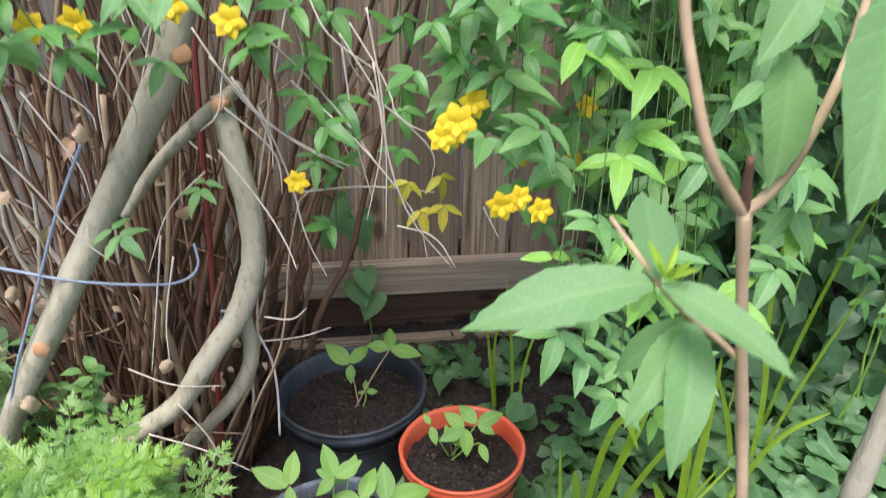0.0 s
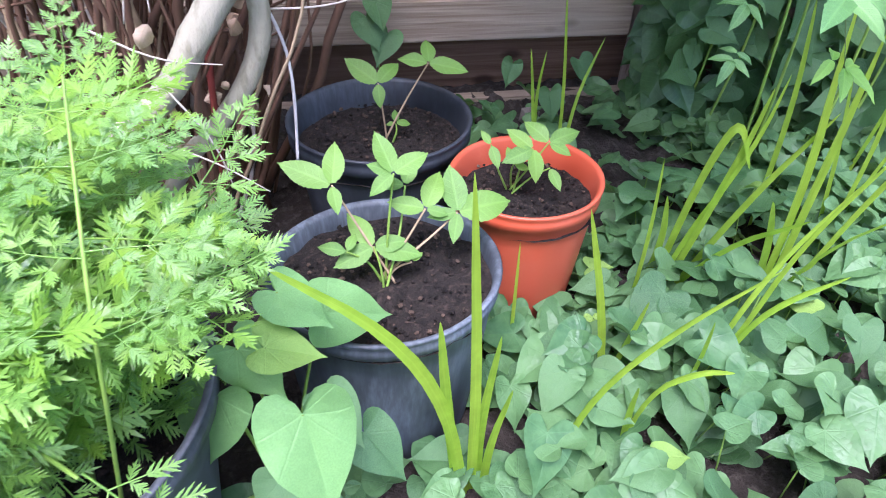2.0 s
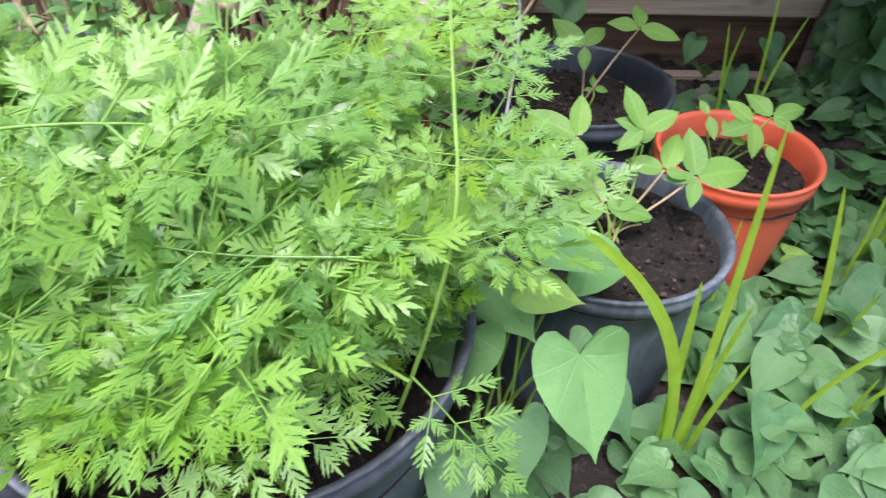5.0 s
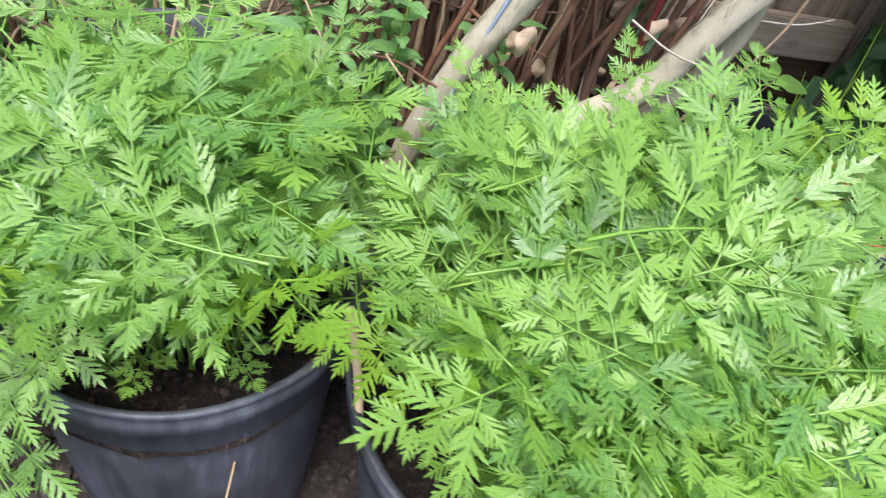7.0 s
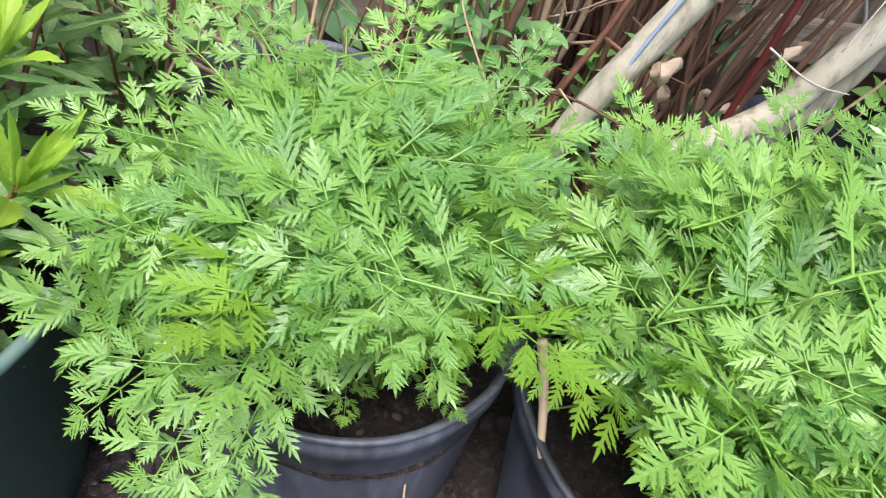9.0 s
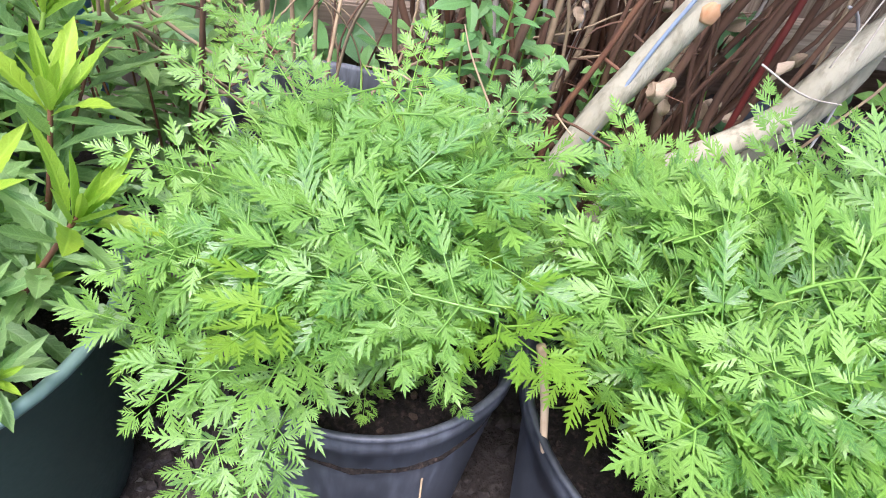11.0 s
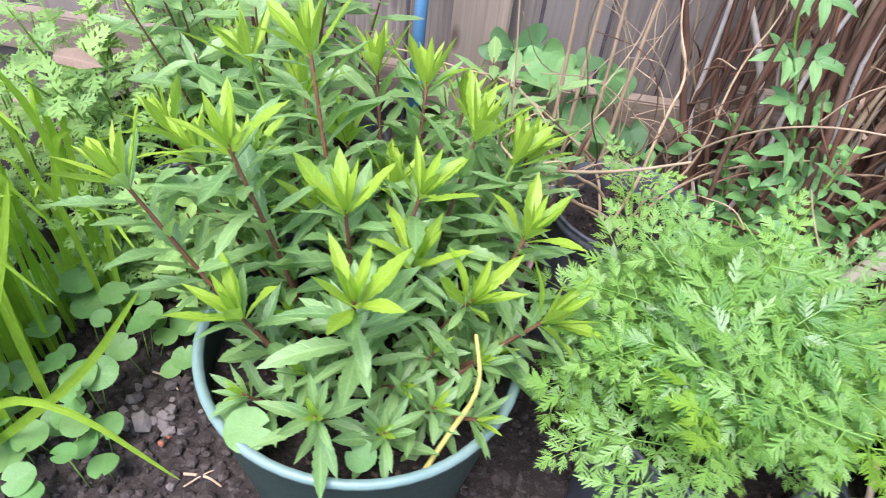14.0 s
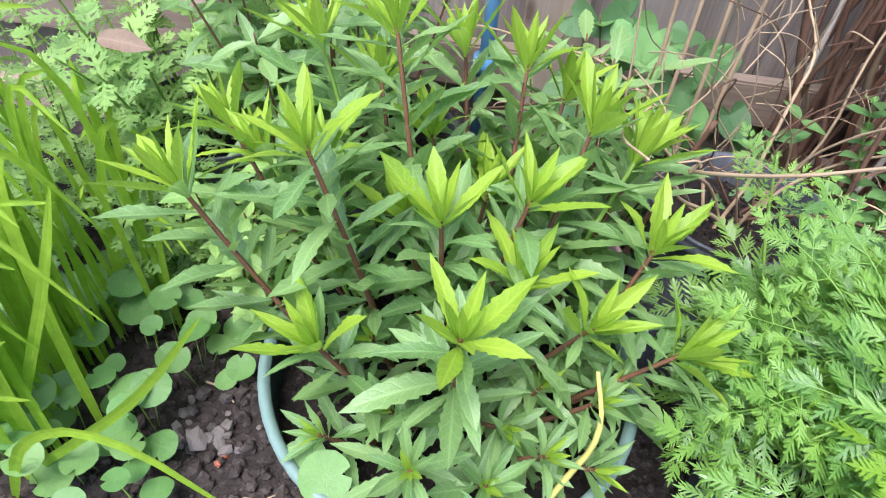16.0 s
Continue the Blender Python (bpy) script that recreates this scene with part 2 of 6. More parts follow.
M["dry_twig"] = rough_mat("dry_twig", (0.62, 0.56, 0.48), (0.44, 0.38, 0.30), 50, 0.85, 0.3, 0.001)
M["cut_wood"] = rough_mat("cut_wood", (0.45, 0.22, 0.10), (0.55, 0.36, 0.20), 80, 0.85, 0.4, 0.002)
M["board"] = wood_mat("fence_board", (0.15, 0.097, 0.064), (0.46, 0.355, 0.26), (0.29, 0.23, 0.175))
M["board_west"] = wood_mat("grey_fence_board", (0.15, 0.122, 0.098), (0.33, 0.285, 0.24), (0.235, 0.21, 0.182))
M["rail"] = wood_mat("fence_rail", (0.24, 0.175, 0.122), (0.45, 0.36, 0.27), (0.32, 0.275, 0.22))
M["soil"] = rough_mat("garden_soil", (0.022, 0.017, 0.014), (0.05, 0.040, 0.033), 14, 0.95, 1.0, 0.014, c=(0.10, 0.083, 0.07), cscale=70)
M["mix"] = rough_mat("potting_soil", (0.009, 0.007, 0.006), (0.021, 0.016, 0.013), 40, 0.95, 1.0, 0.008, c=(0.06, 0.042, 0.032), cscale=140)
M["bark_chip"] = rough_mat("bark_chip", (0.03, 0.02, 0.015), (0.15, 0.10, 0.07), 50, 0.9, 0.5, 0.002)
M["stone"] = rough_mat("stone", (0.26, 0.23, 0.20), (0.16, 0.14, 0.12), 30, 0.85, 0.6, 0.004)
M["brick"] = rough_mat("brick_chip", (0.42, 0.15, 0.08), (0.30, 0.11, 0.07), 60, 0.9, 0.5, 0.002)
M["black_pot"] = plastic_mat("black_plastic", (0.026, 0.029, 0.034), (0.18, 0.195, 0.22), 0.45, 0.8, True)
M["dusty_pot"] = plastic_mat("dusty_black_plastic", (0.011, 0.014, 0.018), (0.10, 0.12, 0.15), 0.5, 0.65, True)
M["ribbed_pot"] = plastic_mat("dusty_ribbed_plastic", (0.020, 0.024, 0.030), (0.21, 0.245, 0.29), 0.5, 0.85, True)
M["cord"] = rough_mat("white_cord", (0.72, 0.69, 0.66), (0.55, 0.52, 0.50), 80, 0.8, 0.3, 0.001)
M["yellow_stalk"] = rough_mat("yellowed_stalk", (0.55, 0.50, 0.13), (0.46, 0.45, 0.12), 40, 0.6, 0.2, 0.001)
M["red_pot"] = plastic_mat("terracotta_plastic", (0.46, 0.075, 0.03), (0.54, 0.20, 0.125), 0.42, 0.28)
M["green_pot"] = plastic_mat("green_plastic", (0.018, 0.040, 0.030), (0.055, 0.082, 0.064), 0.4, 0.5)
M["green_lip"] = plastic_mat("green_plastic_lip", (0.13, 0.215, 0.18), (0.27, 0.34, 0.30), 0.4, 0.5)
M["blue"] = plastic_mat("blue_plastic", (0.10, 0.28, 0.50), (0.28, 0.45, 0.60), 0.5, 0.5)
M["pink_pot"] = plastic_mat("mauve_plastic", (0.42, 0.26, 0.27), (0.5, 0.4, 0.4), 0.6, 0.5)
M["wire"] = plastic_mat("coated_wire", (0.21, 0.26, 0.33), (0.36, 0.40, 0.46), 0.4, 0.4)
M["root"] = rough_mat("dry_root", (0.50, 0.38, 0.25), (0.38, 0.27, 0.16), 40, 0.8, 0.3, 0.002)

# ---- mesh helpers ----
rng = random.Random(7)


def R1(a, b):
    return rng.uniform(a, b)


def mesh_of(name, verts, faces, lf=None, smooth=True):
    me = bpy.data.meshes.new(name)
    me.from_pydata([tuple(v) for v in verts], [], faces)
    if lf is not None:
        at = me.attributes.new("lf", "FLOAT_VECTOR", "POINT")
        at.data.foreach_set("vector", np.asarray(lf, dtype=np.float32).ravel())
    if smooth:
        me.polygons.foreach_set("use_smooth", [True] * len(me.polygons))
    me.update()
    return me


def thing(name, at, label, category, group="", kind=""):
    e = new(name)
    e.location = at
    return tagged(e, label, category, group, kind)


def part(name, data, material, parent=None, label="", m=None):
    """Links a mesh, given in world coordinates or placed by m, as one object under its thing."""
    if isinstance(data, bmesh.types.BMesh):
        me = bpy.data.meshes.new(name)
        data.to_mesh(me)
        data.free()
    else:
        me = data
    if material is not None and not me.materials:
        me.materials.append(M[material])
    ob = new(name, me)
    if parent is not None:
        ob.parent = parent
        base = Matrix.Identity(4)
        q = parent
        while q is not None:
            base = q.matrix_basis @ base
            q = q.parent
        ob.matrix_basis = base.inverted() @ (m if m is not None else Matrix.Identity(4))
    elif m is not None:
        ob.matrix_basis = m
    if label:
        ob["label"] = label
    return ob


def tube(pts, radii, sides=7, smooth_n=0, wob=0.0):
    """A tapered stem along a line of points."""
    pts = [Vector(p) for p in pts]
    if isinstance(radii, (int, float)):
        radii = [radii] * len(pts)
    for _ in range(smooth_n):
        np_, nr = [pts[0]], [radii[0]]
        for a, b, ra, rb in zip(pts, pts[1:], radii, radii[1:]):
            np_ += [a.lerp(b, 0.25), a.lerp(b, 0.75)]
            nr += [ra * 0.75 + rb * 0.25, ra * 0.25 + rb * 0.75]
        pts, radii = np_ + [pts[-1]], nr + [radii[-1]]
    vs, fs, lf = [], [], []
    ref = Vector((0.3, 0.9, 0.2))
    L = 0.0
    for i, p in enumerate(pts):
        d = (pts[min(i + 1, len(pts) - 1)] - pts[max(i - 1, 0)]).normalized()
        u = d.cross(ref)
        if u.length < 0.1:
            u = d.cross(Vector((1, 0, 0)))
        u.normalize()
        w = d.cross(u)
        if i:
            L += (p - pts[i - 1]).length
        for k in range(sides):
            a = 2 * math.pi * k / sides
            r = radii[i] * (1 + wob * (noise.noise(p * 35 + Vector((k * 3.1, 0, 0)))))
            vs.append(p + (u * math.cos(a) + w * math.sin(a)) * r)
            lf.append((math.cos(a) * radii[i], math.sin(a) * radii[i], L))
    n = len(pts)
    for i in range(n - 1):
        for k in range(sides):
            a, b = i * sides + k, i * sides + (k + 1) % sides
            fs.append((a, b, b + sides, a + sides))
    fs.append(tuple(range(sides))[::-1])
    fs.append(tuple((n - 1) * sides + k for k in range(sides)))
    return vs, fs, lf


def tube_mesh(name, *a, **k):
    v, f, lf = tube(*a, **k)
    return mesh_of(name, v, f, lf)


def join_geo(items):
    """Joins (verts, faces, lf) lists into one."""
    V, F, L = [], [], []
    for v, f, lf in items:
        o = len(V)
        V += list(v)
        F += [tuple(i + o for i in q) for q in f]
        L += list(lf)
    return V, F, L


def lathe(profile, at, seg=56, oval=0.0, turn=0.0, dent=0.0, ribs=0):
    """A turned vessel from (radius, height) pairs, a little out of round."""
    vs, fs, lf = [], [], []
    for r, z in profile:
        for k in range(seg):
            a = 2 * math.pi * k / seg
            q = 1 + oval * math.cos(2 * (a - turn)) + dent * noise.noise(Vector((math.cos(a) * 1.7, math.sin(a) * 1.7, z * 6 + at[0] * 9)))
            if ribs:
                q += 0.006 * math.cos(ribs * a) * (1 if z < at[2] else 0)
            vs.append((at[0] + r * q * math.cos(a), at[1] + r * q * math.sin(a), z))
            lf.append((a, z, 0))
    n = len(profile)
    for i in range(n - 1):
        for k in range(seg):
            a, b = i * seg + k, i * seg + (k + 1) % seg
            fs.append((a, b, b + seg, a + seg))
    return vs, fs, lf


def disc(at, r, bumps, seg=40, rings=12, slope=0.0):
    vs, fs, lf = [(at[0], at[1], at[2])], [], [(0, 0, 0)]
    for j in range(1, rings + 1):
        for k in range(seg):
            a = 2 * math.pi * k / seg
            x, y = at[0] + r * j / rings * math.cos(a), at[1] + r * j / rings * math.sin(a)
            h = bumps * (noise.noise(Vector((x * 38, y * 38, 1))) + 0.6 * noise.noise(Vector((x * 90, y * 90, 3)))) + slope * (x - at[0])
            vs.append((x, y, at[2] + h))
            lf.append((x, y, 0))
    for k in range(seg):
        fs.append((0, 1 + k, 1 + (k + 1) % seg))
    for j in range(rings - 1):
        for k in range(seg):
            a, b = 1 + j * seg + k, 1 + j * seg + (k + 1) % seg
            fs.append((a, a + seg, b + seg, b))
    return vs, fs, lf


# ---- leaf shapes: unit length along +Y, face up ----


def shape_lance(width, teeth=0, fold=0.25, droop=0.25, seed=0, tip=0.62, n=12, twist=0.0, wave=0.0):
    """A lance- or egg-shaped leaf with a folded midrib and a toothed edge."""
    q = random.Random(seed)
    vs, fs, lf = [], [], []
    for i in range(n + 1):
        s = i / n
        w = width * (math.sin(math.pi * min(1, s ** tip)) ** 0.85 if 0 < s < 1 else 0.02)
        if teeth and 0.25 < s < 0.97:
            w *= 1 + teeth * (0.5 if i % 2 else -0.5)
        z = -droop * s * s
        y = s * (1 - 0.25 * droop * s)
        for k, x in enumerate((-1, -0.5, 0, 0.5, 1)):
            e = abs(x)
            vs.append((x * w, y - (0.03 if i % 2 and e == 1 else 0), z + fold * w * e + wave * w * e * math.sin(s * 9 + seed + x) + twist * x * w * s))
            lf.append((x * 0.5, s, 0))
    for i in range(n):
        for k in range(4):
            a = i * 5 + k
            fs.append((a, a + 1, a + 6, a + 5))
    return np.array(vs), fs, np.array(lf)


def shape_polar(radius, seg=36, cup=0.1, droop=0.2, wave=0.05, seed=0, angles=None, fold=0.05, lobe=0.0):
    """A broad leaf about its stalk: radius(a) gives the edge, a = 0 towards the tip; folded at the midrib, its edge waved."""
    vs, fs, lf = [(0, 0, 0)], [], [(0, 0, 0)]
    seg = len(angles) if angles else seg
    for j, q in enumerate((0.33, 0.68, 1.0)):
        for k in range(seg):
            a = angles[k] if angles else 2 * math.pi * k / seg - math.pi
            r = radius(a) * q
            x, y = r * math.sin(a), r * math.cos(a)
            z = cup * 2.2 * x * x + fold * abs(x) * (1 - 0.4 * max(0, y)) - droop * max(0, y) ** 2 + lobe * max(0, -y) * (1 + 0.5 * math.sin(seed * 2.3 + a))
            z += wave * q ** 3 * (math.sin(2 * a + seed) * 0.2 + math.sin(5 * a + seed * 1.7) * 0.06)
            vs.append((x, y, z))
            lf.append((x, y + 0.001, 0))
    for k in range(seg):
        fs.append((0, 1 + (k + 1) % seg, 1 + k))
    for j in range(2):
        for k in range(seg):
            a, b = 1 + j * seg + k, 1 + j * seg + (k + 1) % seg
            fs.append((a, b, b + seg, a + seg))
    return np.array(vs), fs, np.array(lf)


HEART = [(0, 1.0), (0.045, 0.86), (0.15, 0.72), (0.30, 0.53), (0.42, 0.30), (0.465, 0.07), (0.43, -0.13), (0.32, -0.24), (0.18, -0.235), (0.06, -0.12), (0, -0.02)]
HA = [math.atan2(x, y) for x, y in HEART]
HR = [math.hypot(x, y) for x, y in HEART]
HEART_ANGLES = [0.0, 0.035, 0.09, 0.17, 0.27, 0.4, 0.55, 0.72, 0.92, 1.15, 1.4, 1.65, 1.88, 2.1, 2.3, 2.5, 2.75, math.pi]
HEART_ANGLES = [-a for a in HEART_ANGLES[::-1]] + HEART_ANGLES[1:-1]


def heart_edge(a):
    return float(np.interp(abs(a), HA, HR))


def round_edge(a):
    return 0.5 * (1 - 0.03 * abs(math.sin(6 * a))) * (1 - 0.4 * max(0.0, 1 - (math.pi - abs(a)) / 0.16))


def kite(p, d, n, L, w, base_w=0.0):
    """A pointed lobe from p along d."""
    s = d.cross(n).normalized()
    m = p + d * L * 0.42
    return [p - s * base_w, m - s * w, p + d * L, m + s * w, p + s * base_w]


def shape_feather(seed):
    """A twice-divided leaf: stalked leaflets in pairs, each deeply cut into pointed, toothed lobes."""
    q = random.Random(seed)
    vs, fs, lf = [], [], []

    def leaflet(p, d, n, L, W):
        s = d.cross(n).normalized()
        bend = q.uniform(-0.14, 0.10) * L
        fold = q.uniform(0.0, 0.3)

        def at(f, x, lift=0.0):
            return tuple(p + d * L * f + s * x + n * (bend * f * f + fold * abs(x) + lift))
        k = 4
        for i in range(k):
            f0, f1 = 0.03 + 0.73 * i / k, 0.03 + 0.73 * (i + 1) / k
            w = W * (0.82, 1.0, 0.76, 0.46)[i]
            for sg in (-1, 1):
                th = math.radians(q.uniform(33, 46))
                ll = w / math.sin(th) * q.uniform(0.9, 1.12)
                lift = q.uniform(-0.06, 0.08)
                o = len(vs)
                lw = W / math.sin(th) * (0.78, 0.8, 0.75, 0.62)[i]
                edge = ((0.0, 0.15), (0.36, 0.125), (0.64, 0.145), (0.60, 0.085), (0.84, 0.08), (0.81, 0.042), (1.03, 0.0), (0.78, -0.05), (0.72, -0.11), (0.60, -0.07), (0.36, -0.11), (0.0, -0.14))
                for uu, vv in edge:
                    ff = f0 + 0.09 + (uu * ll * math.cos(th) - vv * lw * math.sin(th)) / L
                    xx = uu * ll * math.sin(th) + vv * lw * math.cos(th)
                    vs.append(at(ff, sg * max(0.0, xx), lift * uu * uu * ll))
                    lf.append((vv * 3, ff, 0))
                ng = list(range(o, o + 12))
                fs.append(tuple(ng[::-1] if sg > 0 else ng))
        o = len(vs)
        web = ((0.0, 0.03), (0.14, 0.10), (0.45, 0.13), (0.82, 0.10))
        for ff, x in web:
            vs.extend([at(ff, -x * W), at(ff, 0), at(ff, x * W)])
            lf.extend([(-0.3, ff, 0), (0, ff, 0), (0.3, ff, 0)])
        for r in range(3):
            for c in (0, 1):
                a = o + r * 3 + c
                fs.append((a + 1, a, a + 3, a + 4))
        o = len(vs)
        vs.extend([at(0.72, 0), at(0.80, -W * 0.16), at(0.88, -W * 0.13), at(1.06, 0), at(0.88, W * 0.13), at(0.80, W * 0.16)])
        lf.extend([(0, 0.7, 0), (0.3, 0.8, 0), (0.3, 0.9, 0), (0.2, 1, 0), (0.3, 0.9, 0), (0.3, 0.8, 0)])
        fs.append(tuple(range(o + 5, o - 1, -1)))

    def rachis(a, b, r0, r1):
        a, b = Vector(a), Vector(b)
        d = (b - a).normalized()
        s = d.cross(Vector((0, 0, 1))).normalized()
        u = s.cross(d)
        o = len(vs)
        for c, r in ((a, r0), (b, r1)):
            vs.extend([tuple(c + s * r), tuple(c + u * r * 1.3), tuple(c - s * r), tuple(c - u * r)])
            lf.extend([(0, 0.2, 0)] * 4)
        for k in range(4):
            fs.append((o + k, o + (k + 1) % 4, o + 4 + (k + 1) % 4, o + 4 + k))

    n0 = Vector((0, 0, 1))
    curve = q.uniform(-0.12, 0.2)

    def spine(f):
        return Vector((0.03 * math.sin(4 * f + seed), f, -curve * f * f))
    for i, (f, L) in enumerate(((0.15, 0.25), (0.35, 0.25), (0.53, 0.215), (0.67, 0.17), (0.78, 0.12))):
        for sg in (-1, 1):
            ff = f + q.uniform(-0.02, 0.02)
            d = Vector((sg * (0.95 - 0.3 * f), 0.42 + 0.45 * f + q.uniform(-0.15, 0.2), q.uniform(-0.15, 0.25))).normalized()
            n = (n0 + Vector((sg * q.uniform(-0.5, 0.35), q.uniform(-0.45, 0.3), 0))).normalized()
            p = spine(ff)
            s = d.cross(n).normalized()
            LL = L * q.uniform(0.88, 1.12)
            if i < 3:
                e = p + d * (0.20, 0.17, 0.10)[i]
                rachis(p, e, 0.0055, 0.004)
                for s2 in (-1, 1):
                    d2 = (d * 0.62 + s * s2 * 0.8 + n * q.uniform(-0.15, 0.15)).normalized()
                    leaflet(p + d * (0.105, 0.08, 0.05)[i], d2, (n + s * s2 * -0.2).normalized(), LL * 0.60, LL * 0.19)
                leaflet(e - d * 0.02, d, n, LL * 0.98, LL * 0.29)
            else:
                leaflet(p + d * 0.02, d, n, LL * 1.08, LL * 0.31)
    leaflet(spine(0.79), Vector((0, 1, -1.2 * curve)).normalized(), n0, 0.21, 0.066)
    for i in range(6):
        rachis(spine(i / 6 * 0.84), spine((i + 1) / 6 * 0.84), 0.0075 - 0.0008 * i, 0.0067 - 0.0008 * i)
    return np.array(vs), fs, np.array(lf)


def shape_lobed(seed):
    """A small mugwort-like leaf, cut into blunt lobes."""
    q = random.Random(seed)
    vs, fs, lf = [], [], []
    n = Vector((0, 0, 1))

    def lobe(p, d, L, w):
        pts = kite(p, d, n, L, w, w * 0.6)
        o = len(vs)
        vs.extend([tuple(v) for v in pts])
        lf.extend([(-0.4, 0.2, 0), (-0.5, 0.5, 0), (0, 1, 0), (0.5, 0.5, 0), (0.4, 0.2, 0)])
        fs.extend([(o, o + 1, o + 2), (o, o + 2, o + 4), (o + 4, o + 2, o + 3)])
    for i in range(4):
        f = 0.15 + 0.2 * i
        for sg in (-1, 1):
            d = Vector((sg * 0.8, 0.65, q.uniform(-0.2, 0.2))).normalized()
            L = (0.28, 0.42, 0.36, 0.24)[i]
            p = Vector((0, f, -0.15 * f * f))
            lobe(p, d, L, 0.048)
            lobe(p + d * L * 0.4, (d + Vector((0, 0.9, 0))).normalized(), L * 0.55, 0.034)
            lobe(p + d * L * 0.4, (d + Vector((0, -0.6, 0))).normalized(), L * 0.42, 0.03)
    lobe(Vector((0, 0.05, 0)), Vector((0, 1, -0.1)).normalized(), 0.95, 0.05)
    lobe(Vector((0, 0.6, -0.05)), Vector((0, 1, -0.2)).normalized(), 0.4, 0.09)
    return np.array(vs), fs, np.array(lf)


SH = {
    "lance": [shape_lance(0.100 + 0.014 * (i % 3), 0.2, 0.35, -0.06 + 0.09 * (i % 5), i, 1.25, 16, 0.25 * (i % 3 - 1), 0.15) for i in range(7)],
    "tip": [shape_lance(0.10, 0.08, 0.45, -0.12 + 0.1 * i, i, 1.0, 10) for i in range(3)],
    "oval": [shape_lance(0.27, 0.1, 0.2, 0.15 + 0.12 * i, i, 0.75, 10, wave=0.1) for i in range(3)],
    "seed": [shape_lance(0.25, 0.055, 0.15, 0.02 + 0.08 * i, i, 0.8, 22, wave=0.08) for i in range(4)],
    "shrub": [shape_lance(0.15, 0.06, 0.3, 0.12 + 0.14 * i, i, 0.85, 18, wave=0.12) for i in range(3)],
    "heart": [shape_polar(heart_edge, 36, (0.1, 0.3, -0.25)[i % 3], (0.05, 0.4, 0.2)[(i + 1) % 3], 0.3 + 0.15 * (i % 2), i * 1.3, HEART_ANGLES, (0.05, 0.38, 0.18, -0.1)[i % 4], (0.5, 0.0, 0.25)[i % 3]) for i in range(9)],
    "round": [shape_polar(round_edge, 30, 0.12 * (i % 2), 0.0, 0.25, i * 1.7) for i in range(3)],
    "feather": [shape_feather(i) for i in range(12)],
    "lobed": [shape_lobed(i) for i in range(3)],
    "curl": [shape_lance(0.3, 0.1, 0.9 - 1.6 * (i % 2), 0.5, i, 0.9, 9, 0.5, 0.4) for i in range(4)],
    "petal": [shape_lance(0.32, 0, -0.15, 0.2, i, 1.1, 6) for i in range(2)],
}
CACHE = {}


def leaf_mesh(kind, i, material):
    key = (kind, i, material)
    if key not in CACHE:
        v, f, lf = SH[kind][i]
        me = mesh_of(kind + "_leaf", v, f, lf)
        me.materials.append(M[material])
        CACHE[key] = me
    return CACHE[key]


def aim(at, d, up, size, wide=1.0):
    """The pose of a unit leaf at a place, pointing along d, its face towards up."""
    y = Vector(d).normalized()
    x = y.cross(Vector(up))
    if x.length < 0.05:
        x = y.cross(Vector((0.3, -1, 0.2)))
    x.normalize()
    z = x.cross(y)
    m = Matrix((x * size * wide, y * size, z * size)).transposed().to_4x4()
    m.translation = Vector(at)
    return m


def leaf(name, kind, material, parent, at, d, up, size, wide=1.0, label=""):
    i = rng.randrange(len(SH[kind]))
    return part(name, leaf_mesh(kind, i, material), None, parent, label, aim(at, d, up, size, wide))


def leaf_geo(kind, m):
    v, f, lf = SH[kind][rng.randrange(len(SH[kind]))]
    A = np.array(m)
    return [tuple(q) for q in (v @ A[:3, :3].T + A[:3, 3])], f, [tuple(q) for q in lf]


def strap(pts, width, fold=0.25, taper=1.0):
    """A long grass-like blade along a curve."""
    pts = [Vector(p) for p in pts]
    for _ in range(2):
        q = [pts[0]]
        for a, b in zip(pts, pts[1:]):
            q += [a.lerp(b, 0.25), a.lerp(b, 0.75)]
        pts = q + [pts[-1]]
    n = len(pts)
    vs, fs, lf = [], [], []
    for i, p in enumerate(pts):
        f = i / (n - 1)
        d = (pts[min(i + 1, n - 1)] - pts[max(i - 1, 0)]).normalized()
        s = d.cross(Vector((0.25, -1, 0.35))).normalized()
        u = s.cross(d).normalized()
        w = width * 0.5 * min(1.0, 0.55 + 2.2 * f) * (1 - max(0, (f - 0.45) / 0.55) ** 1.6 * 0.96 * taper)
        for k in (-1, 0, 1):
            vs.append(p + s * k * w + u * abs(k) * fold * w)
            lf.append((k * 0.5, f * 0.3, 0))
    for i in range(n - 1):
        for k in range(2):
            a = i * 3 + k
            fs.append((a, a + 1, a + 4, a + 3))
    return vs, fs, lf

# ---- ground ----


def ground_z(x, y):
    t = max(0.0, min(1.0, (x + 1.05) / 0.6))
    h = 0.06 * t * t * (3 - 2 * t)
    near = 1.0 if -3 < x < 2 and -2.2 < y < 0.4 else 0.0
    p = Vector((x, y, 0.0))
    return h + near * (0.012 * noise.noise(p * 9) + 0.016 * abs(noise.noise(p * 24)) + 0.011 * noise.noise(p * 52))


def graded(lo, hi, step, far):
    a = list(np.arange(lo, hi + step / 2, step))
    d, out_lo, out_hi, s = step, [], [], 0.0
    while s < far:
        d *= 1.6
        s += d
        out_lo.insert(0, lo - s)
        out_hi.append(hi + s)
    return out_lo + a + out_hi


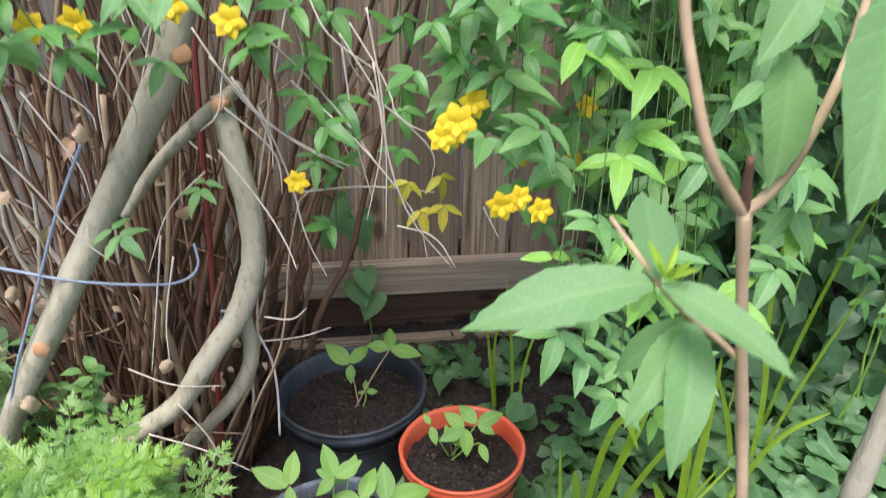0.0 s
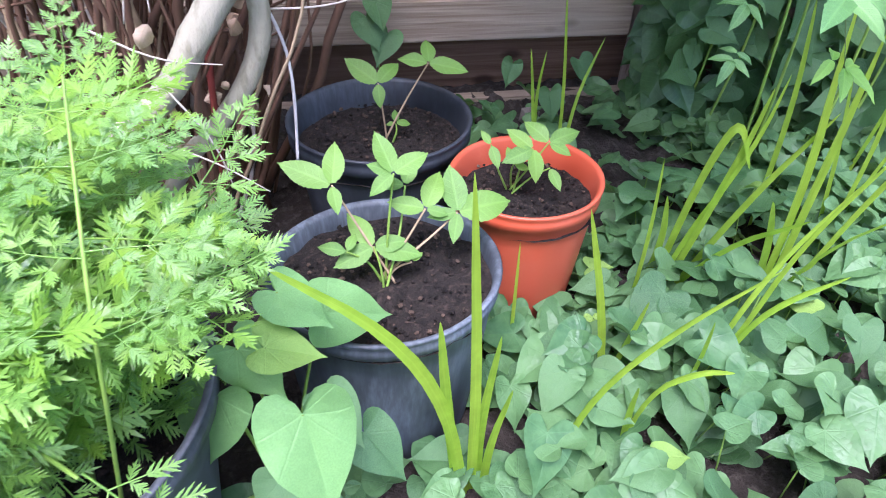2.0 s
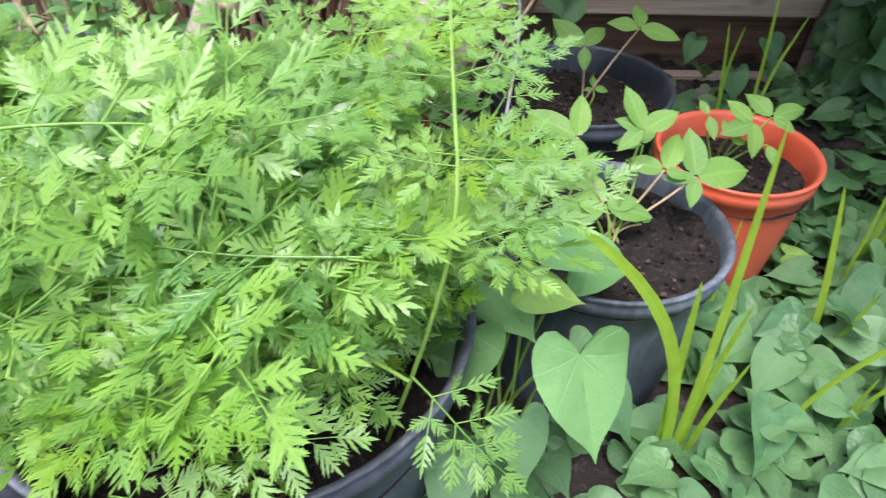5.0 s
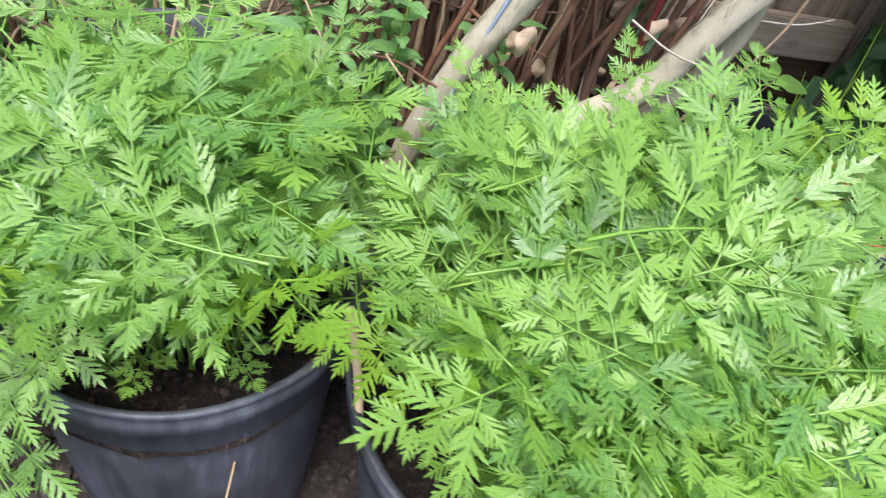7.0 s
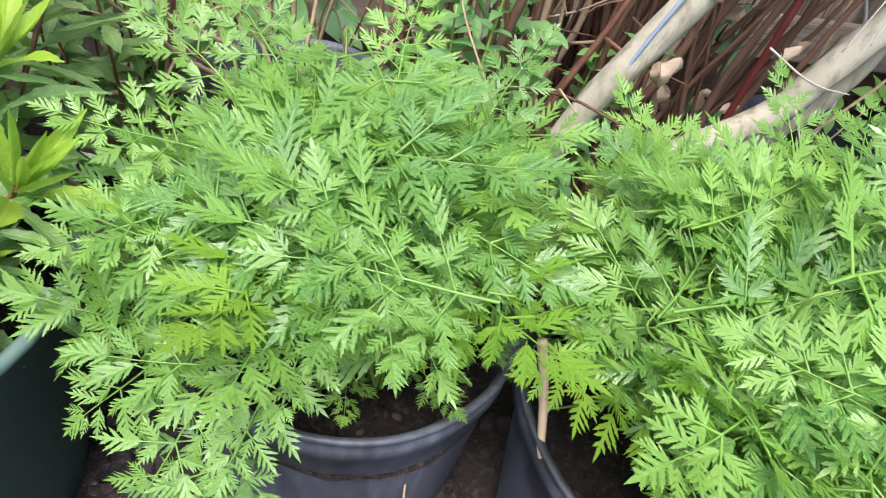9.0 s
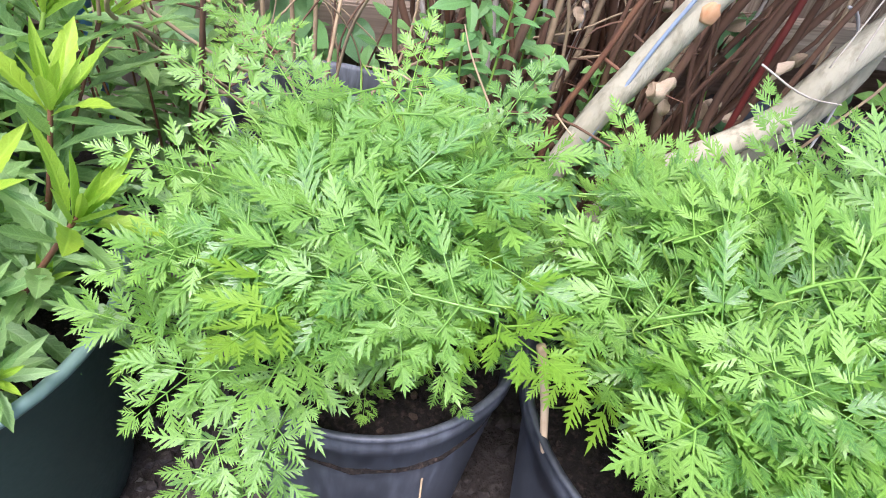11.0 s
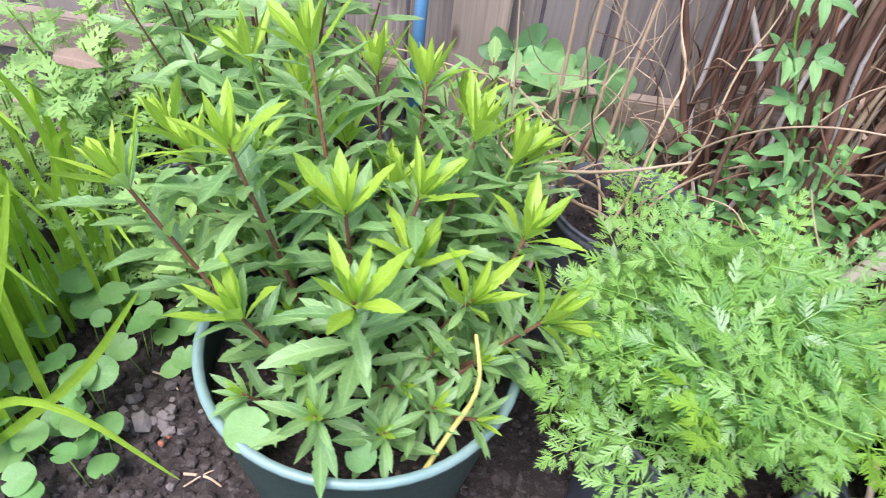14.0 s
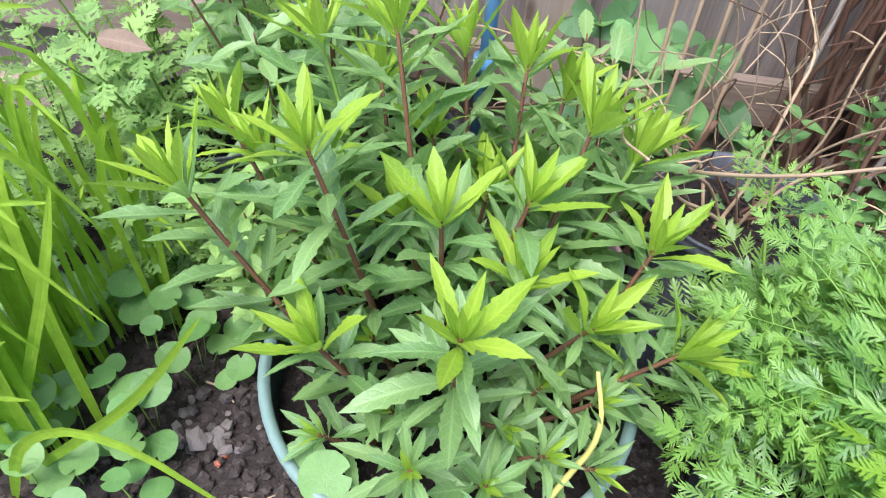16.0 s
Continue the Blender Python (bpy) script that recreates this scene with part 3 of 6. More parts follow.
gx, gy = graded(-2.4, 1.0, 0.0125, 900), graded(-1.7, 0.3, 0.0125, 900)
gv = [(x, y, ground_z(x, y)) for y in gy for x in gx]
nx = len(gx)
gf = [(j * nx + i, j * nx + i + 1, (j + 1) * nx + i + 1, (j + 1) * nx + i) for j in range(len(gy) - 1) for i in range(nx - 1)]
ground = part("ground", mesh_of("ground", gv, gf), "soil")
tagged(ground, "dark crumbly garden soil, uneven and damp", "soil", kind="structure")

# ---- fence ----


def box_geo(x0, x1, y0, y1, z0, z1, b=0.003, wob=0.0):
    """A sawn timber with eased edges; lf runs along its length."""
    bm = bmesh.new()
    bmesh.ops.create_cube(bm, size=1.0)
    for v in bm.verts:
        v.co = Vector(((x0 + x1) / 2 + v.co.x * (x1 - x0), (y0 + y1) / 2 + v.co.y * (y1 - y0), (z0 + z1) / 2 + v.co.z * (z1 - z0)))
    bmesh.ops.bevel(bm, geom=bm.edges[:], offset=b, segments=2, affect="EDGES")
    me = bpy.data.meshes.new("timber")
    bm.to_mesh(me)
    bm.free()
    at = me.attributes.new("lf", "FLOAT_VECTOR", "POINT")
    lon = x1 - x0 > z1 - z0
    vals = [((v.co.z, v.co.y, v.co.x) if lon else (v.co.x, v.co.y, v.co.z)) for v in me.vertices]
    at.data.foreach_set("vector", np.array(vals, dtype=np.float32).ravel())
    return me


# Fence timber with the shade of the gap under the rail in its colour.
M["dark_board"] = wood_mat("shaded_board", (0.12, 0.066, 0.044), (0.22, 0.132, 0.09), (0.15, 0.096, 0.07))


def fence(name, x0, x1, y, rail_top, label, posts, first):
    f = thing(name, ((x0 + x1) / 2, y, 0), label, "fence", kind="structure")
    part("rail", box_geo(x0, x1 if name != "fence_east" else 0.372, y, y + 0.038, rail_top - 0.092, rail_top, 0.004), "rail", f)
    part("rail", box_geo(x0, x1, y - 0.012, y + 0.03, -0.06, 0.07, 0.004), "rail", f, "rough timber gravel board at the soil")
    part("rail", box_geo(x0, x1, y, y + 0.038, 1.45, 1.54, 0.004), "rail", f)
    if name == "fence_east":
        # Added backing for the gap; its dark colour stands in for shade.
        part("rail", box_geo(x0, x1, y + 0.085, y + 0.11, -0.1, 0.32, 0.004), "dark_board", f, "added backing board under the rail, coloured dark for shade")
    x = first
    while x < x1:
        w = 0.133 + R1(-0.006, 0.006)
        b = part("board", box_geo(max(x, x0), min(x + w, x1), y + 0.040 + R1(0, 0.010), y + 0.058, 0.2 if name == "fence_east" else -0.03, 1.75 + R1(-0.01, 0.01), 0.0025), "board" if name == "fence_east" else "board_west", f)
        x += w + R1(0.004, 0.010)
    for px, pw in posts:
        part("post", box_geo(px, px + pw, y - 0.004, y + 0.036, -0.1, 1.8, 0.005), "rail", f)
    return f


fence("fence_east", -0.76, 3.4, 0.0, 0.297, "weathered brown board fence with horizontal rails", [(0.385, 0.09)], -0.93)
fence("fence_west", -4.4, -0.765, -0.12, 0.300, "weathered brown board fence with horizontal rails and a post", [(-1.372, 0.115)], -4.4)

# ---- pots ----


def pot_profile(r_top, r_bot, z0, z1, lip, t=0.004, flat=False):
    """Outside from the base up, over the rolled lip, and down the inside to the floor."""
    def r(z):
        return r_bot + (r_top * (1.0 if flat else 0.965) - r_bot) * (z - z0) / (z1 - z0)
    out = [(0.002, z0), (r_bot * 0.93, z0), (r_bot, z0 + 0.008)]
    zs = [z0 + (z1 - lip - z0) * k / 6 for k in range(1, 7)]
    out += [(r(z), z) for z in zs]
    zl = z1 - lip
    if not flat:
        out += [(r_top * 0.985, zl + 0.002), (r_top * 0.985, zl + lip * 0.5), (r_top * 0.972, zl + lip * 0.58), (r_top * 0.99, zl + lip * 0.8)]
    out += [(r_top, z1 - 0.002), (r_top - 0.002, z1), (r_top - t * 1.6, z1 - 0.002), (r_top - t * 2.2, z1 - 0.006)]
    out += [(r(z) - t, z) for z in (z1 - 0.03, z1 - 0.06, z0 + (z1 - z0) * 0.5)]
    return out


def make_pot(name, c, r_top, r_bot, z0, z1, material, label, category, lip=0.022, soil_drop=0.05, oval=0.02, turn=0.0, dent=0.012, lip_mat=None, ribs=0):
    p = thing(name, (c[0], c[1], z0), label, category)
    prof = pot_profile(r_top, r_bot, z0, z1, lip, flat=bool(lip_mat))
    v, f, lf = lathe(prof, (c[0], c[1], z1 - lip), oval=oval, turn=turn, dent=dent, ribs=ribs)
    part("body", mesh_of("pot_body", v, f, lf), material, p)
    if lip_mat:
        ring = [(r_top * 0.994, z1 - 0.009), (r_top + 0.003, z1 - 0.006), (r_top + 0.0035, z1 - 0.001), (r_top, z1 + 0.003), (r_top - 0.006, z1 + 0.002), (r_top - 0.009, z1 - 0.004)]
        v, f, lf = lathe(ring, (c[0], c[1], z1), oval=oval, turn=turn, dent=dent)
        part("lip", mesh_of("pot_lip", v, f, lf), lip_mat, p, "paler rolled lip")
    zs = z1 - soil_drop
    v, f, lf = disc((c[0], c[1], zs), (r_bot + (r_top - r_bot) * (zs - z0) / (z1 - z0)) * 0.985, 0.007)
    part("potting_soil", mesh_of("potting_soil", v, f, lf), "mix", p, "dark crumbly potting soil")
    rs = r_top * 0.88
    grit = []
    for k in range(int(60 + rs * 3000)):
        a, q = R1(0, 6.283), rs * math.sqrt(R1(0, 1))
        x, y = c[0] + q * math.cos(a), c[1] + q * math.sin(a)
        if k < 14:
            chip(p, x, y, zs + 0.005, R1(0.0025, 0.005))
        else:
            s = 0.001 + 0.0034 * R1(0, 1) ** 2
            m = pose(x, y, zs + 0.003 + s * 0.3, R1(-40, 40), R1(-40, 40), R1(0, 360)) @ Matrix.Scale(s, 4)
            me = CHIPS[k % 6]
            grit.append(([tuple(m @ v.co) for v in me.vertices], [tuple(g.vertices) for g in me.polygons], [(0, 0, 0)] * len(me.vertices)))
    for name2, sel, mt in (("soil_crumb_mass", [g for k, g in enumerate(grit) if k % 5], "mix"), ("bark_crumb_mass", grit[::5], "bark_chip")):
        v, f, lf = join_geo(sel)
        tagged(part(name2, mesh_of(name2, v, f, lf, False), mt, p), kind="stuff")
    return p


CHIPS = []


def chip(parent, x, y, z, s, material="bark_chip", name="bark_chip"):
    if not CHIPS:
        for i in range(6):
            bm = bmesh.new()
            bmesh.ops.create_icosphere(bm, subdivisions=1, radius=1.0)
            q = random.Random(i)
            for v in bm.verts:
                v.co *= q.uniform(0.7, 1.2)
                v.co.y *= 0.8
                v.co.z *= 0.55 if i % 2 else 0.8
            me = bpy.data.meshes.new("chip")
            bm.to_mesh(me)
            bm.free()
            CHIPS.append(me)
    key = ("chip", rng.randrange(6), material)
    if key not in CACHE:
        CACHE[key] = CHIPS[key[1]].copy()
        CACHE[key].materials.append(M[material])
    return part(name, CACHE[key], None, parent, "", pose(x, y, z, R1(-30, 30), R1(-30, 30), R1(0, 360)) @ Matrix.Scale(s, 4))


GREEN_C, A_C, B_C = (-1.392, -0.865), (-0.964, -0.891), (-0.644, -0.986)
RED_C, REAR_C, FRONT_C = (-0.072, -0.643), (-0.255, -0.477), (-0.290, -0.832)
make_pot("plant_pot", RED_C, 0.108, 0.083, 0.06, 0.272, "red_pot", "terracotta-red plastic nursery pot with a dented double rim", "plant pot", 0.026, 0.04, 0.02, 0.5, 0.02, ribs=12)
make_pot("plant_pot", REAR_C, 0.139, 0.105, 0.055, 0.286, "dusty_pot", "dusty black plastic nursery pot with a wide lip", "plant pot", 0.03, 0.046, 0.02, 0.3)
make_pot("plant_pot", FRONT_C, 0.125, 0.098, 0.05, 0.296, "ribbed_pot", "dusty black ribbed plastic pot, squeezed oval", "plant pot", 0.024, 0.024, 0.03, 0.2, ribs=60)
make_pot("plant_pot", A_C, 0.135, 0.105, 0.0, 0.331, "black_pot", "large black plastic nursery pot with a rolled rim", "plant pot", 0.03, 0.06)
make_pot("plant_pot", B_C, 0.193, 0.150, 0.02, 0.329, "black_pot", "very large black plastic nursery pot with a rolled rim", "plant pot", 0.032, 0.07)
make_pot("plant_tub", GREEN_C, 0.198, 0.150, -0.002, 0.318, "green_pot", "wide dark green plastic tub with a pale lip", "plant tub", 0.008, 0.055, 0.008, 0, 0.006, "green_lip")

# ---- feathery plants ----


def feathery(c, rim_r, rim, soil, spread, top, count, seedv, low, open_sides, extra=()):
    """Compound leaves on long stalks from the pot, in a loose dome; on its open sides no leaf hangs over the rim."""
    pl = thing("feathery_plant", (c[0], c[1], soil), "bushy feathery green plant with finely cut leaves", "plant")
    q = random.Random(seedv)
    stems = []

    def free(p):
        for ax, ay, reach, width in open_sides:
            along = (p.x - c[0]) * ax + (p.y - c[1]) * ay
            across = abs((p.x - c[0]) * ay - (p.y - c[1]) * ax)
            if across < width and along > reach and p.z < rim + 0.02 + (along - reach) * 0.75:
                return False
        return True
    for k in range(count):
        a = k * 2.39996 + q.uniform(-0.4, 0.4)
        u = (k + 0.5) / count
        h = max(-0.15, 1 - 1.15 * u)
        rad = spread * math.sqrt(max(0.02, 1 - h * h)) * q.uniform(0.5, 1.1)
        out = Vector((math.cos(a), math.sin(a), 0))
        hub = Vector((c[0], c[1], soil + low + (top - soil - low) * h * q.uniform(0.7, 1.08))) + out * rad
        size = q.uniform(0.12, 0.195)
        turn = Matrix.Rotation(q.uniform(-1.3, 1.3) if h < 0.7 else q.uniform(-3, 3), 3, "Z") @ out
        d = (turn + Vector((0, 0, q.uniform(-0.2, 0.85) * (1 - 0.4 * max(0.0, h))))).normalized()
        up = Vector((q.uniform(-0.4, 0.4), q.uniform(-0.85, -0.05), 0.9 + 0.3 * max(0, h))) + out * 0.55 * math.sqrt(max(0.0, 1 - h * h))
        base = hub - d * size * 0.5
        s = d.cross(up).normalized() * size * 0.42
        end = base + d * size
        droop = Vector((0, 0, 0.032 if c == A_C else 0.03))
        if not all(free(p) for p in (end - droop, hub + s - droop, hub - s - droop, base)):
            continue
        leaf("frond", "feather", "feather_young" if q.random() < 0.05 else "feather", pl, base, d, up, size, q.uniform(0.9, 1.15))
        root = Vector((c[0], c[1], soil - 0.005)) + out * 0.35 * rad * q.uniform(0.3, 1.0)
        mid = root.lerp(base, 0.5) + Vector((0, 0, 0.035)) - out * 0.015
        stems.append(tube([root, mid, base - d * size * 0.12, base + d * size * 0.05], [0.002, 0.0015, 0.0009, 0.0006], 5, 2))
    for k in range(30 if c == A_C else 56):
        a = math.radians(-90 + q.uniform(-85, 75)) if k < 30 else math.radians(q.uniform(-50, 60))
        out = Vector((math.cos(a), math.sin(a), 0))
        hub = Vector((c[0], c[1], rim + (q.uniform(0.03, 0.13) if k < 30 else q.uniform(0.07, 0.22)))) + out * (rim_r * q.uniform(0.45, 0.85 if k < 30 else 1.15))
        d = (Matrix.Rotation(q.uniform(-0.7, 0.7), 3, "Z") @ out + Vector((0, 0, q.uniform(-0.15, 0.45)))).normalized()
        size = q.uniform(0.085, 0.13)
        s = d.cross(Vector((0, 0, 1))).normalized() * size * 0.42
        if c == A_C and not all(free(p - Vector((0, 0, 0.03))) for p in (hub + d * size * 0.5, hub + s, hub - s)):
            continue
        leaf("frond", "feather", "feather_young" if k % (6 if c == A_C else 3) == 0 else "feather", pl, hub - d * size * 0.5, d, Vector((q.uniform(-0.3, 0.3), -0.35, 1)) + out * 0.3, size, q.uniform(0.9, 1.1))
        base = hub - d * size * 0.5
        stems.append(tube([(c[0] + out.x * 0.05, c[1] + out.y * 0.05, soil), base.lerp(Vector((c[0], c[1], soil)), 0.4) + Vector((0, 0, 0.02)), base], [0.002, 0.0016, 0.001], 5, 2))
    for k in range(46 if c == B_C else 0):
        deg = q.uniform(-175, -10)
        rr = rim_r * q.uniform(0.35, 0.98 if not -68 < deg < -22 else 0.6)
        out = Vector((math.cos(math.radians(deg)), math.sin(math.radians(deg)), 0))
        size = q.uniform(0.09, 0.14)
        hub = Vector((c[0], c[1], rim + q.uniform(0.0, 0.13))) + out * rr
        d = (Matrix.Rotation(q.uniform(-1.5, 1.5), 3, "Z") @ out + Vector((0, 0, q.uniform(-0.1, 0.6)))).normalized()
        base = hub - d * size * 0.5
        leaf("frond", "feather", "feather_young" if k % 3 == 0 else "feather", pl, base, d, Vector((q.uniform(-0.3, 0.3), -0.4, 1)), size, q.uniform(0.9, 1.1))
        stems.append(tube([(c[0] + out.x * 0.06, c[1] + out.y * 0.06, soil), base.lerp(Vector((c[0], c[1], soil)), 0.4) + Vector((0, 0, 0.02)), base], [0.002, 0.0016, 0.001], 5, 2))
    for a, b in extra:
        a, b = Vector(a), Vector(b)
        leaf("frond", "feather", "feather", pl, a, b - a, (q.uniform(-0.2, 0.2), -0.5, 1), (b - a).length * 1.15, 1.0)
        stems.append(tube([(c[0] + (a.x - c[0]) * 0.5, c[1] + (a.y - c[1]) * 0.5, soil), a.lerp(Vector(c + (soil,)), 0.3) + Vector((0, 0, 0.03)), a], [0.0024, 0.002, 0.0013], 5, 2))
    for i in range(0, len(stems), 10):
        v, f, lf = join_geo(stems[i:i + 10])
        part("leaf_stalk", mesh_of("leaf_stalk", v, f, lf), "green_stem", pl)
    return pl


feathery(A_C, 0.135, 0.331, 0.271, 0.180, 0.50, 180, 3, 0.075, ((0.0, -1.0, 0.10, 0.11), (0.66, -0.75, 0.105, 0.13), (1.0, -0.1, 0.135, 0.07)),
         (((-1.06, -1.0, 0.36), (-1.12, -1.05, 0.28)), ((-1.04, -1.02, 0.34), (-1.07, -1.09, 0.25)), ((-1.08, -0.96, 0.38), (-1.16, -0.99, 0.30)), ((-1.09, -0.92, 0.42), (-1.18, -0.93, 0.36)), ((-1.05, -0.99, 0.33), (-1.10, -1.07, 0.24)), ((-1.02, -0.99, 0.40), (-1.046, -1.064, 0.355)),
          ((-0.968, -0.975, 0.475), (-0.96, -1.06, 0.475)), ((-0.938, -0.965, 0.465), (-0.93, -1.045, 0.46)), ((-1.0, -0.98, 0.43), (-1.014, -1.05, 0.402)),
          ((-1.08, -0.88, 0.46), (-1.17, -0.87, 0.48)), ((-1.06, -0.85, 0.49), (-1.13, -0.80, 0.53)), ((-1.03, -0.84, 0.50), (-1.07, -0.77, 0.55)), ((-0.95, -0.84, 0.50), (-0.93, -0.77, 0.55)),
          ((-0.88, -0.84, 0.48), (-0.83, -0.79, 0.53)), ((-1.08, -0.93, 0.45), (-1.16, -0.96, 0.45)), ((-0.93, -0.97, 0.355), (-0.90, -1.02, 0.365)), ((-0.97, -0.97, 0.35), (-0.98, -1.025, 0.36)), ((-0.89, -0.95, 0.36), (-0.85, -0.985, 0.375))))
feathery(B_C, 0.193, 0.329, 0.259, 0.222, 0.525, 205, 5, 0.07, ((0.85, -0.5, 0.185, 0.1), (-1.0, 0.0, 0.18, 0.09), (-0.8, -0.6, 0.165, 0.13), (0.1, -1.0, 0.178, 0.14)),
         (((-0.458, -1.072, 0.475), (-0.378, -1.051, 0.507)), ((-0.46, -1.0, 0.47), (-0.40, -0.95, 0.47)), ((-0.50, -1.12, 0.40), (-0.43, -1.15, 0.34)), ((-0.56, -0.87, 0.47), (-0.52, -0.79, 0.51)), ((-0.47, -1.06, 0.47), (-0.42, -1.10, 0.46)),
          ((-0.60, -0.84, 0.46), (-0.60, -0.76, 0.51)), ((-0.72, -0.86, 0.44), (-0.75, -0.78, 0.49)), ((-0.45, -0.93, 0.46), (-0.40, -0.86, 0.50))))

tall_frond = thing("feathery_shoot", (-0.50, -1.08, 0.26), "tall upright feathery shoot with paired cut leaves", "plant")
FS = [Vector(p) for p in ((-0.52, -1.07, 0.255), (-0.485, -1.088, 0.42), (-0.472, -1.085, 0.503), (-0.476, -1.033, 0.553), (-0.478, -0.998, 0.592))]
part("stem", tube_mesh("stem", FS, [0.0018, 0.0016, 0.0013, 0.0011, 0.0008], 6, 2), "green_stem", tall_frond)
for p, size in ((FS[2].lerp(FS[1], 0.3), 0.085), (FS[2].lerp(FS[3], 0.35), 0.085), (FS[3], 0.07), (FS[3].lerp(FS[4], 0.6), 0.055)):
    for sg in (-1, 1):
        leaf("frond", "feather", "feather", tall_frond, p, (sg, R1(-0.1, 0.3), R1(0.0, 0.35)), (R1(-0.15, 0.15), -0.5, 1), size * R1(0.9, 1.1), 0.9)
leaf("frond", "feather", "feather", tall_frond, FS[4], (0.05, 0.6, 0.6), (0, -0.7, 0.7), 0.05)

# ---- lance-leaved plant in the green tub ----


def lance_plant():
    c, soil = GREEN_C, 0.263
    pl = thing("lance_leaved_plant", (c[0], c[1], soil), "bushy plant with toothed lance leaves and lime-green shoot tips", "plant")
    q = random.Random(11)
    tips = [(-1.528, -0.872, 0.585), (-1.643, -0.884, 0.536), (-1.484, -0.730, 0.626), (-1.575, -0.68, 0.58), (-1.416, -0.858, 0.517),
            (-1.339, -0.827, 0.528), (-1.381, -0.973, 0.502), (-1.335, -0.875, 0.471), (-1.268, -0.898, 0.449), (-1.218, -0.826, 0.492),
            (-1.289, -0.742, 0.561), (-1.185, -0.905, 0.445), (-1.406, -1.032, 0.391), (-1.51, -0.95, 0.43), (-1.29, -0.985, 0.37),
            (-1.25, -0.94, 0.40), (-1.36, -0.66, 0.57), (-1.24, -0.74, 0.53), (-1.43, -0.62, 0.56), (-1.31, -0.62, 0.52), (-1.55, -0.77, 0.5), (-1.46, -0.80, 0.46),
            (-1.535, -0.90, 0.37), (-1.50, -0.99, 0.345), (-1.44, -0.96, 0.36), (-1.34, -1.01, 0.345), (-1.24, -0.98, 0.35), (-1.23, -0.90, 0.37), (-1.30, -0.92, 0.38), (-1.40, -0.90, 0.40), (-1.47, -0.90, 0.385), (-1.33, -0.96, 0.36), (-1.52, -0.84, 0.40), (-1.26, -0.86, 0.40),
            (-1.45, -0.70, 0.50), (-1.61, -0.78, 0.50), (-1.38, -0.75, 0.47), (-1.52, -0.64, 0.52), (-1.66, -0.74, 0.50), (-1.22, -0.68, 0.50)]
    for x, y, z in tips:
        tip = Vector((x, y, z))
        root = Vector((c[0] + (x - c[0]) * 0.42 + q.uniform(-0.02, 0.02), c[1] + (y - c[1]) * 0.42 + q.uniform(-0.02, 0.02), soil - 0.01))
        mid = root.lerp(tip, 0.5) + Vector((q.uniform(-0.015, 0.015), q.uniform(-0.015, 0.015), -0.012))
        part("stem", tube_mesh("stem", [root, mid, tip], [0.0038, 0.003, 0.002], 7, 2), "red_stem" if q.random() < 0.8 else "green_stem", pl)
        axis = (tip - mid).normalized()
        L = (tip - root).length
        n = max(3, int(L / 0.026))
        side = axis.cross(Vector((q.uniform(-1, 1), q.uniform(-1, 1), 0.2))).normalized()
        for k in range(n):
            f = (0.43 if z > 0.42 else 0.2) + (0.53 if z > 0.42 else 0.76) * (k + 0.5) / n
            p = root.lerp(mid, f * 2) if f < 0.5 else mid.lerp(tip, f * 2 - 1)
            side = Matrix.Rotation(1.57 + q.uniform(-0.3, 0.3), 3, axis) @ side
            for sg in (-1, 1):
                s = Matrix.Rotation(q.uniform(-0.5, 0.5), 3, axis) @ (side * sg)
                d = (s + axis * q.uniform(0.0, 0.95) + Vector((0, 0, q.uniform(-0.25, 0.3)))).normalized()
                sz = min(1.0, 0.45 + L * 1.9) * q.uniform(0.068, 0.115) * (0.7 + 0.35 * math.sin(math.pi * f))
                leaf("leaf", "lance", "lance", pl, p, d, axis + Vector((0, 0, 0.6)), sz, q.uniform(0.8, 1.05))
        for k in range(11):
            a = k * 2.4 + q.uniform(-0.2, 0.2)
            u = k / 10
            s = Matrix.Rotation(a, 3, axis) @ side
            d = (s * (0.15 + 0.85 * u) + axis * 0.95).normalized()
            leaf("leaf", "tip" if u < 0.7 else "lance", "lance_tip" if z > 0.42 or u < 0.45 else "lance", pl, tip - axis * (0.006 + 0.012 * u), d, axis * 0.3 - s, (0.046 + 0.042 * u) * (1.0 if z > 0.42 else 0.62), 0.9)
    return pl


lance_plant()

# ---- seedlings in the small pots ----


def seedling(root, heads, label):
    """A young plant: thin stalks that each end in a few toothed leaves, given as (bearing, length)."""
    pl = thing("seedling", root, label, "seedling", "seedlings in pots")
    root = Vector(root)
    for h, leaves in heads:
        h = Vector(h)
        foot = root + Vector((R1(-0.012, 0.012), R1(-0.012, 0.012), 0))
        mid = foot.lerp(h, 0.5) + Vector((R1(-0.006, 0.006), R1(-0.006, 0.006), 0.006))
        part("stalk", tube_mesh("stalk", [foot, mid, h], [0.0017, 0.0014, 0.0011], 6, 2), "tan_stem" if rng.random() < 0.5 else "green_stem", pl)
        for deg, size in leaves:
            a = math.radians(deg)
            d = Vector((math.cos(a), 0.78 * math.sin(a), 0.6 * math.sin(a) + R1(-0.05, 0.12)))
            leaf("leaf", "seed", "seedling", pl, h + d * 0.002, d, Vector((R1(-0.2, 0.2), -0.55, 0.8)), size, R1(0.92, 1.1))
    return pl


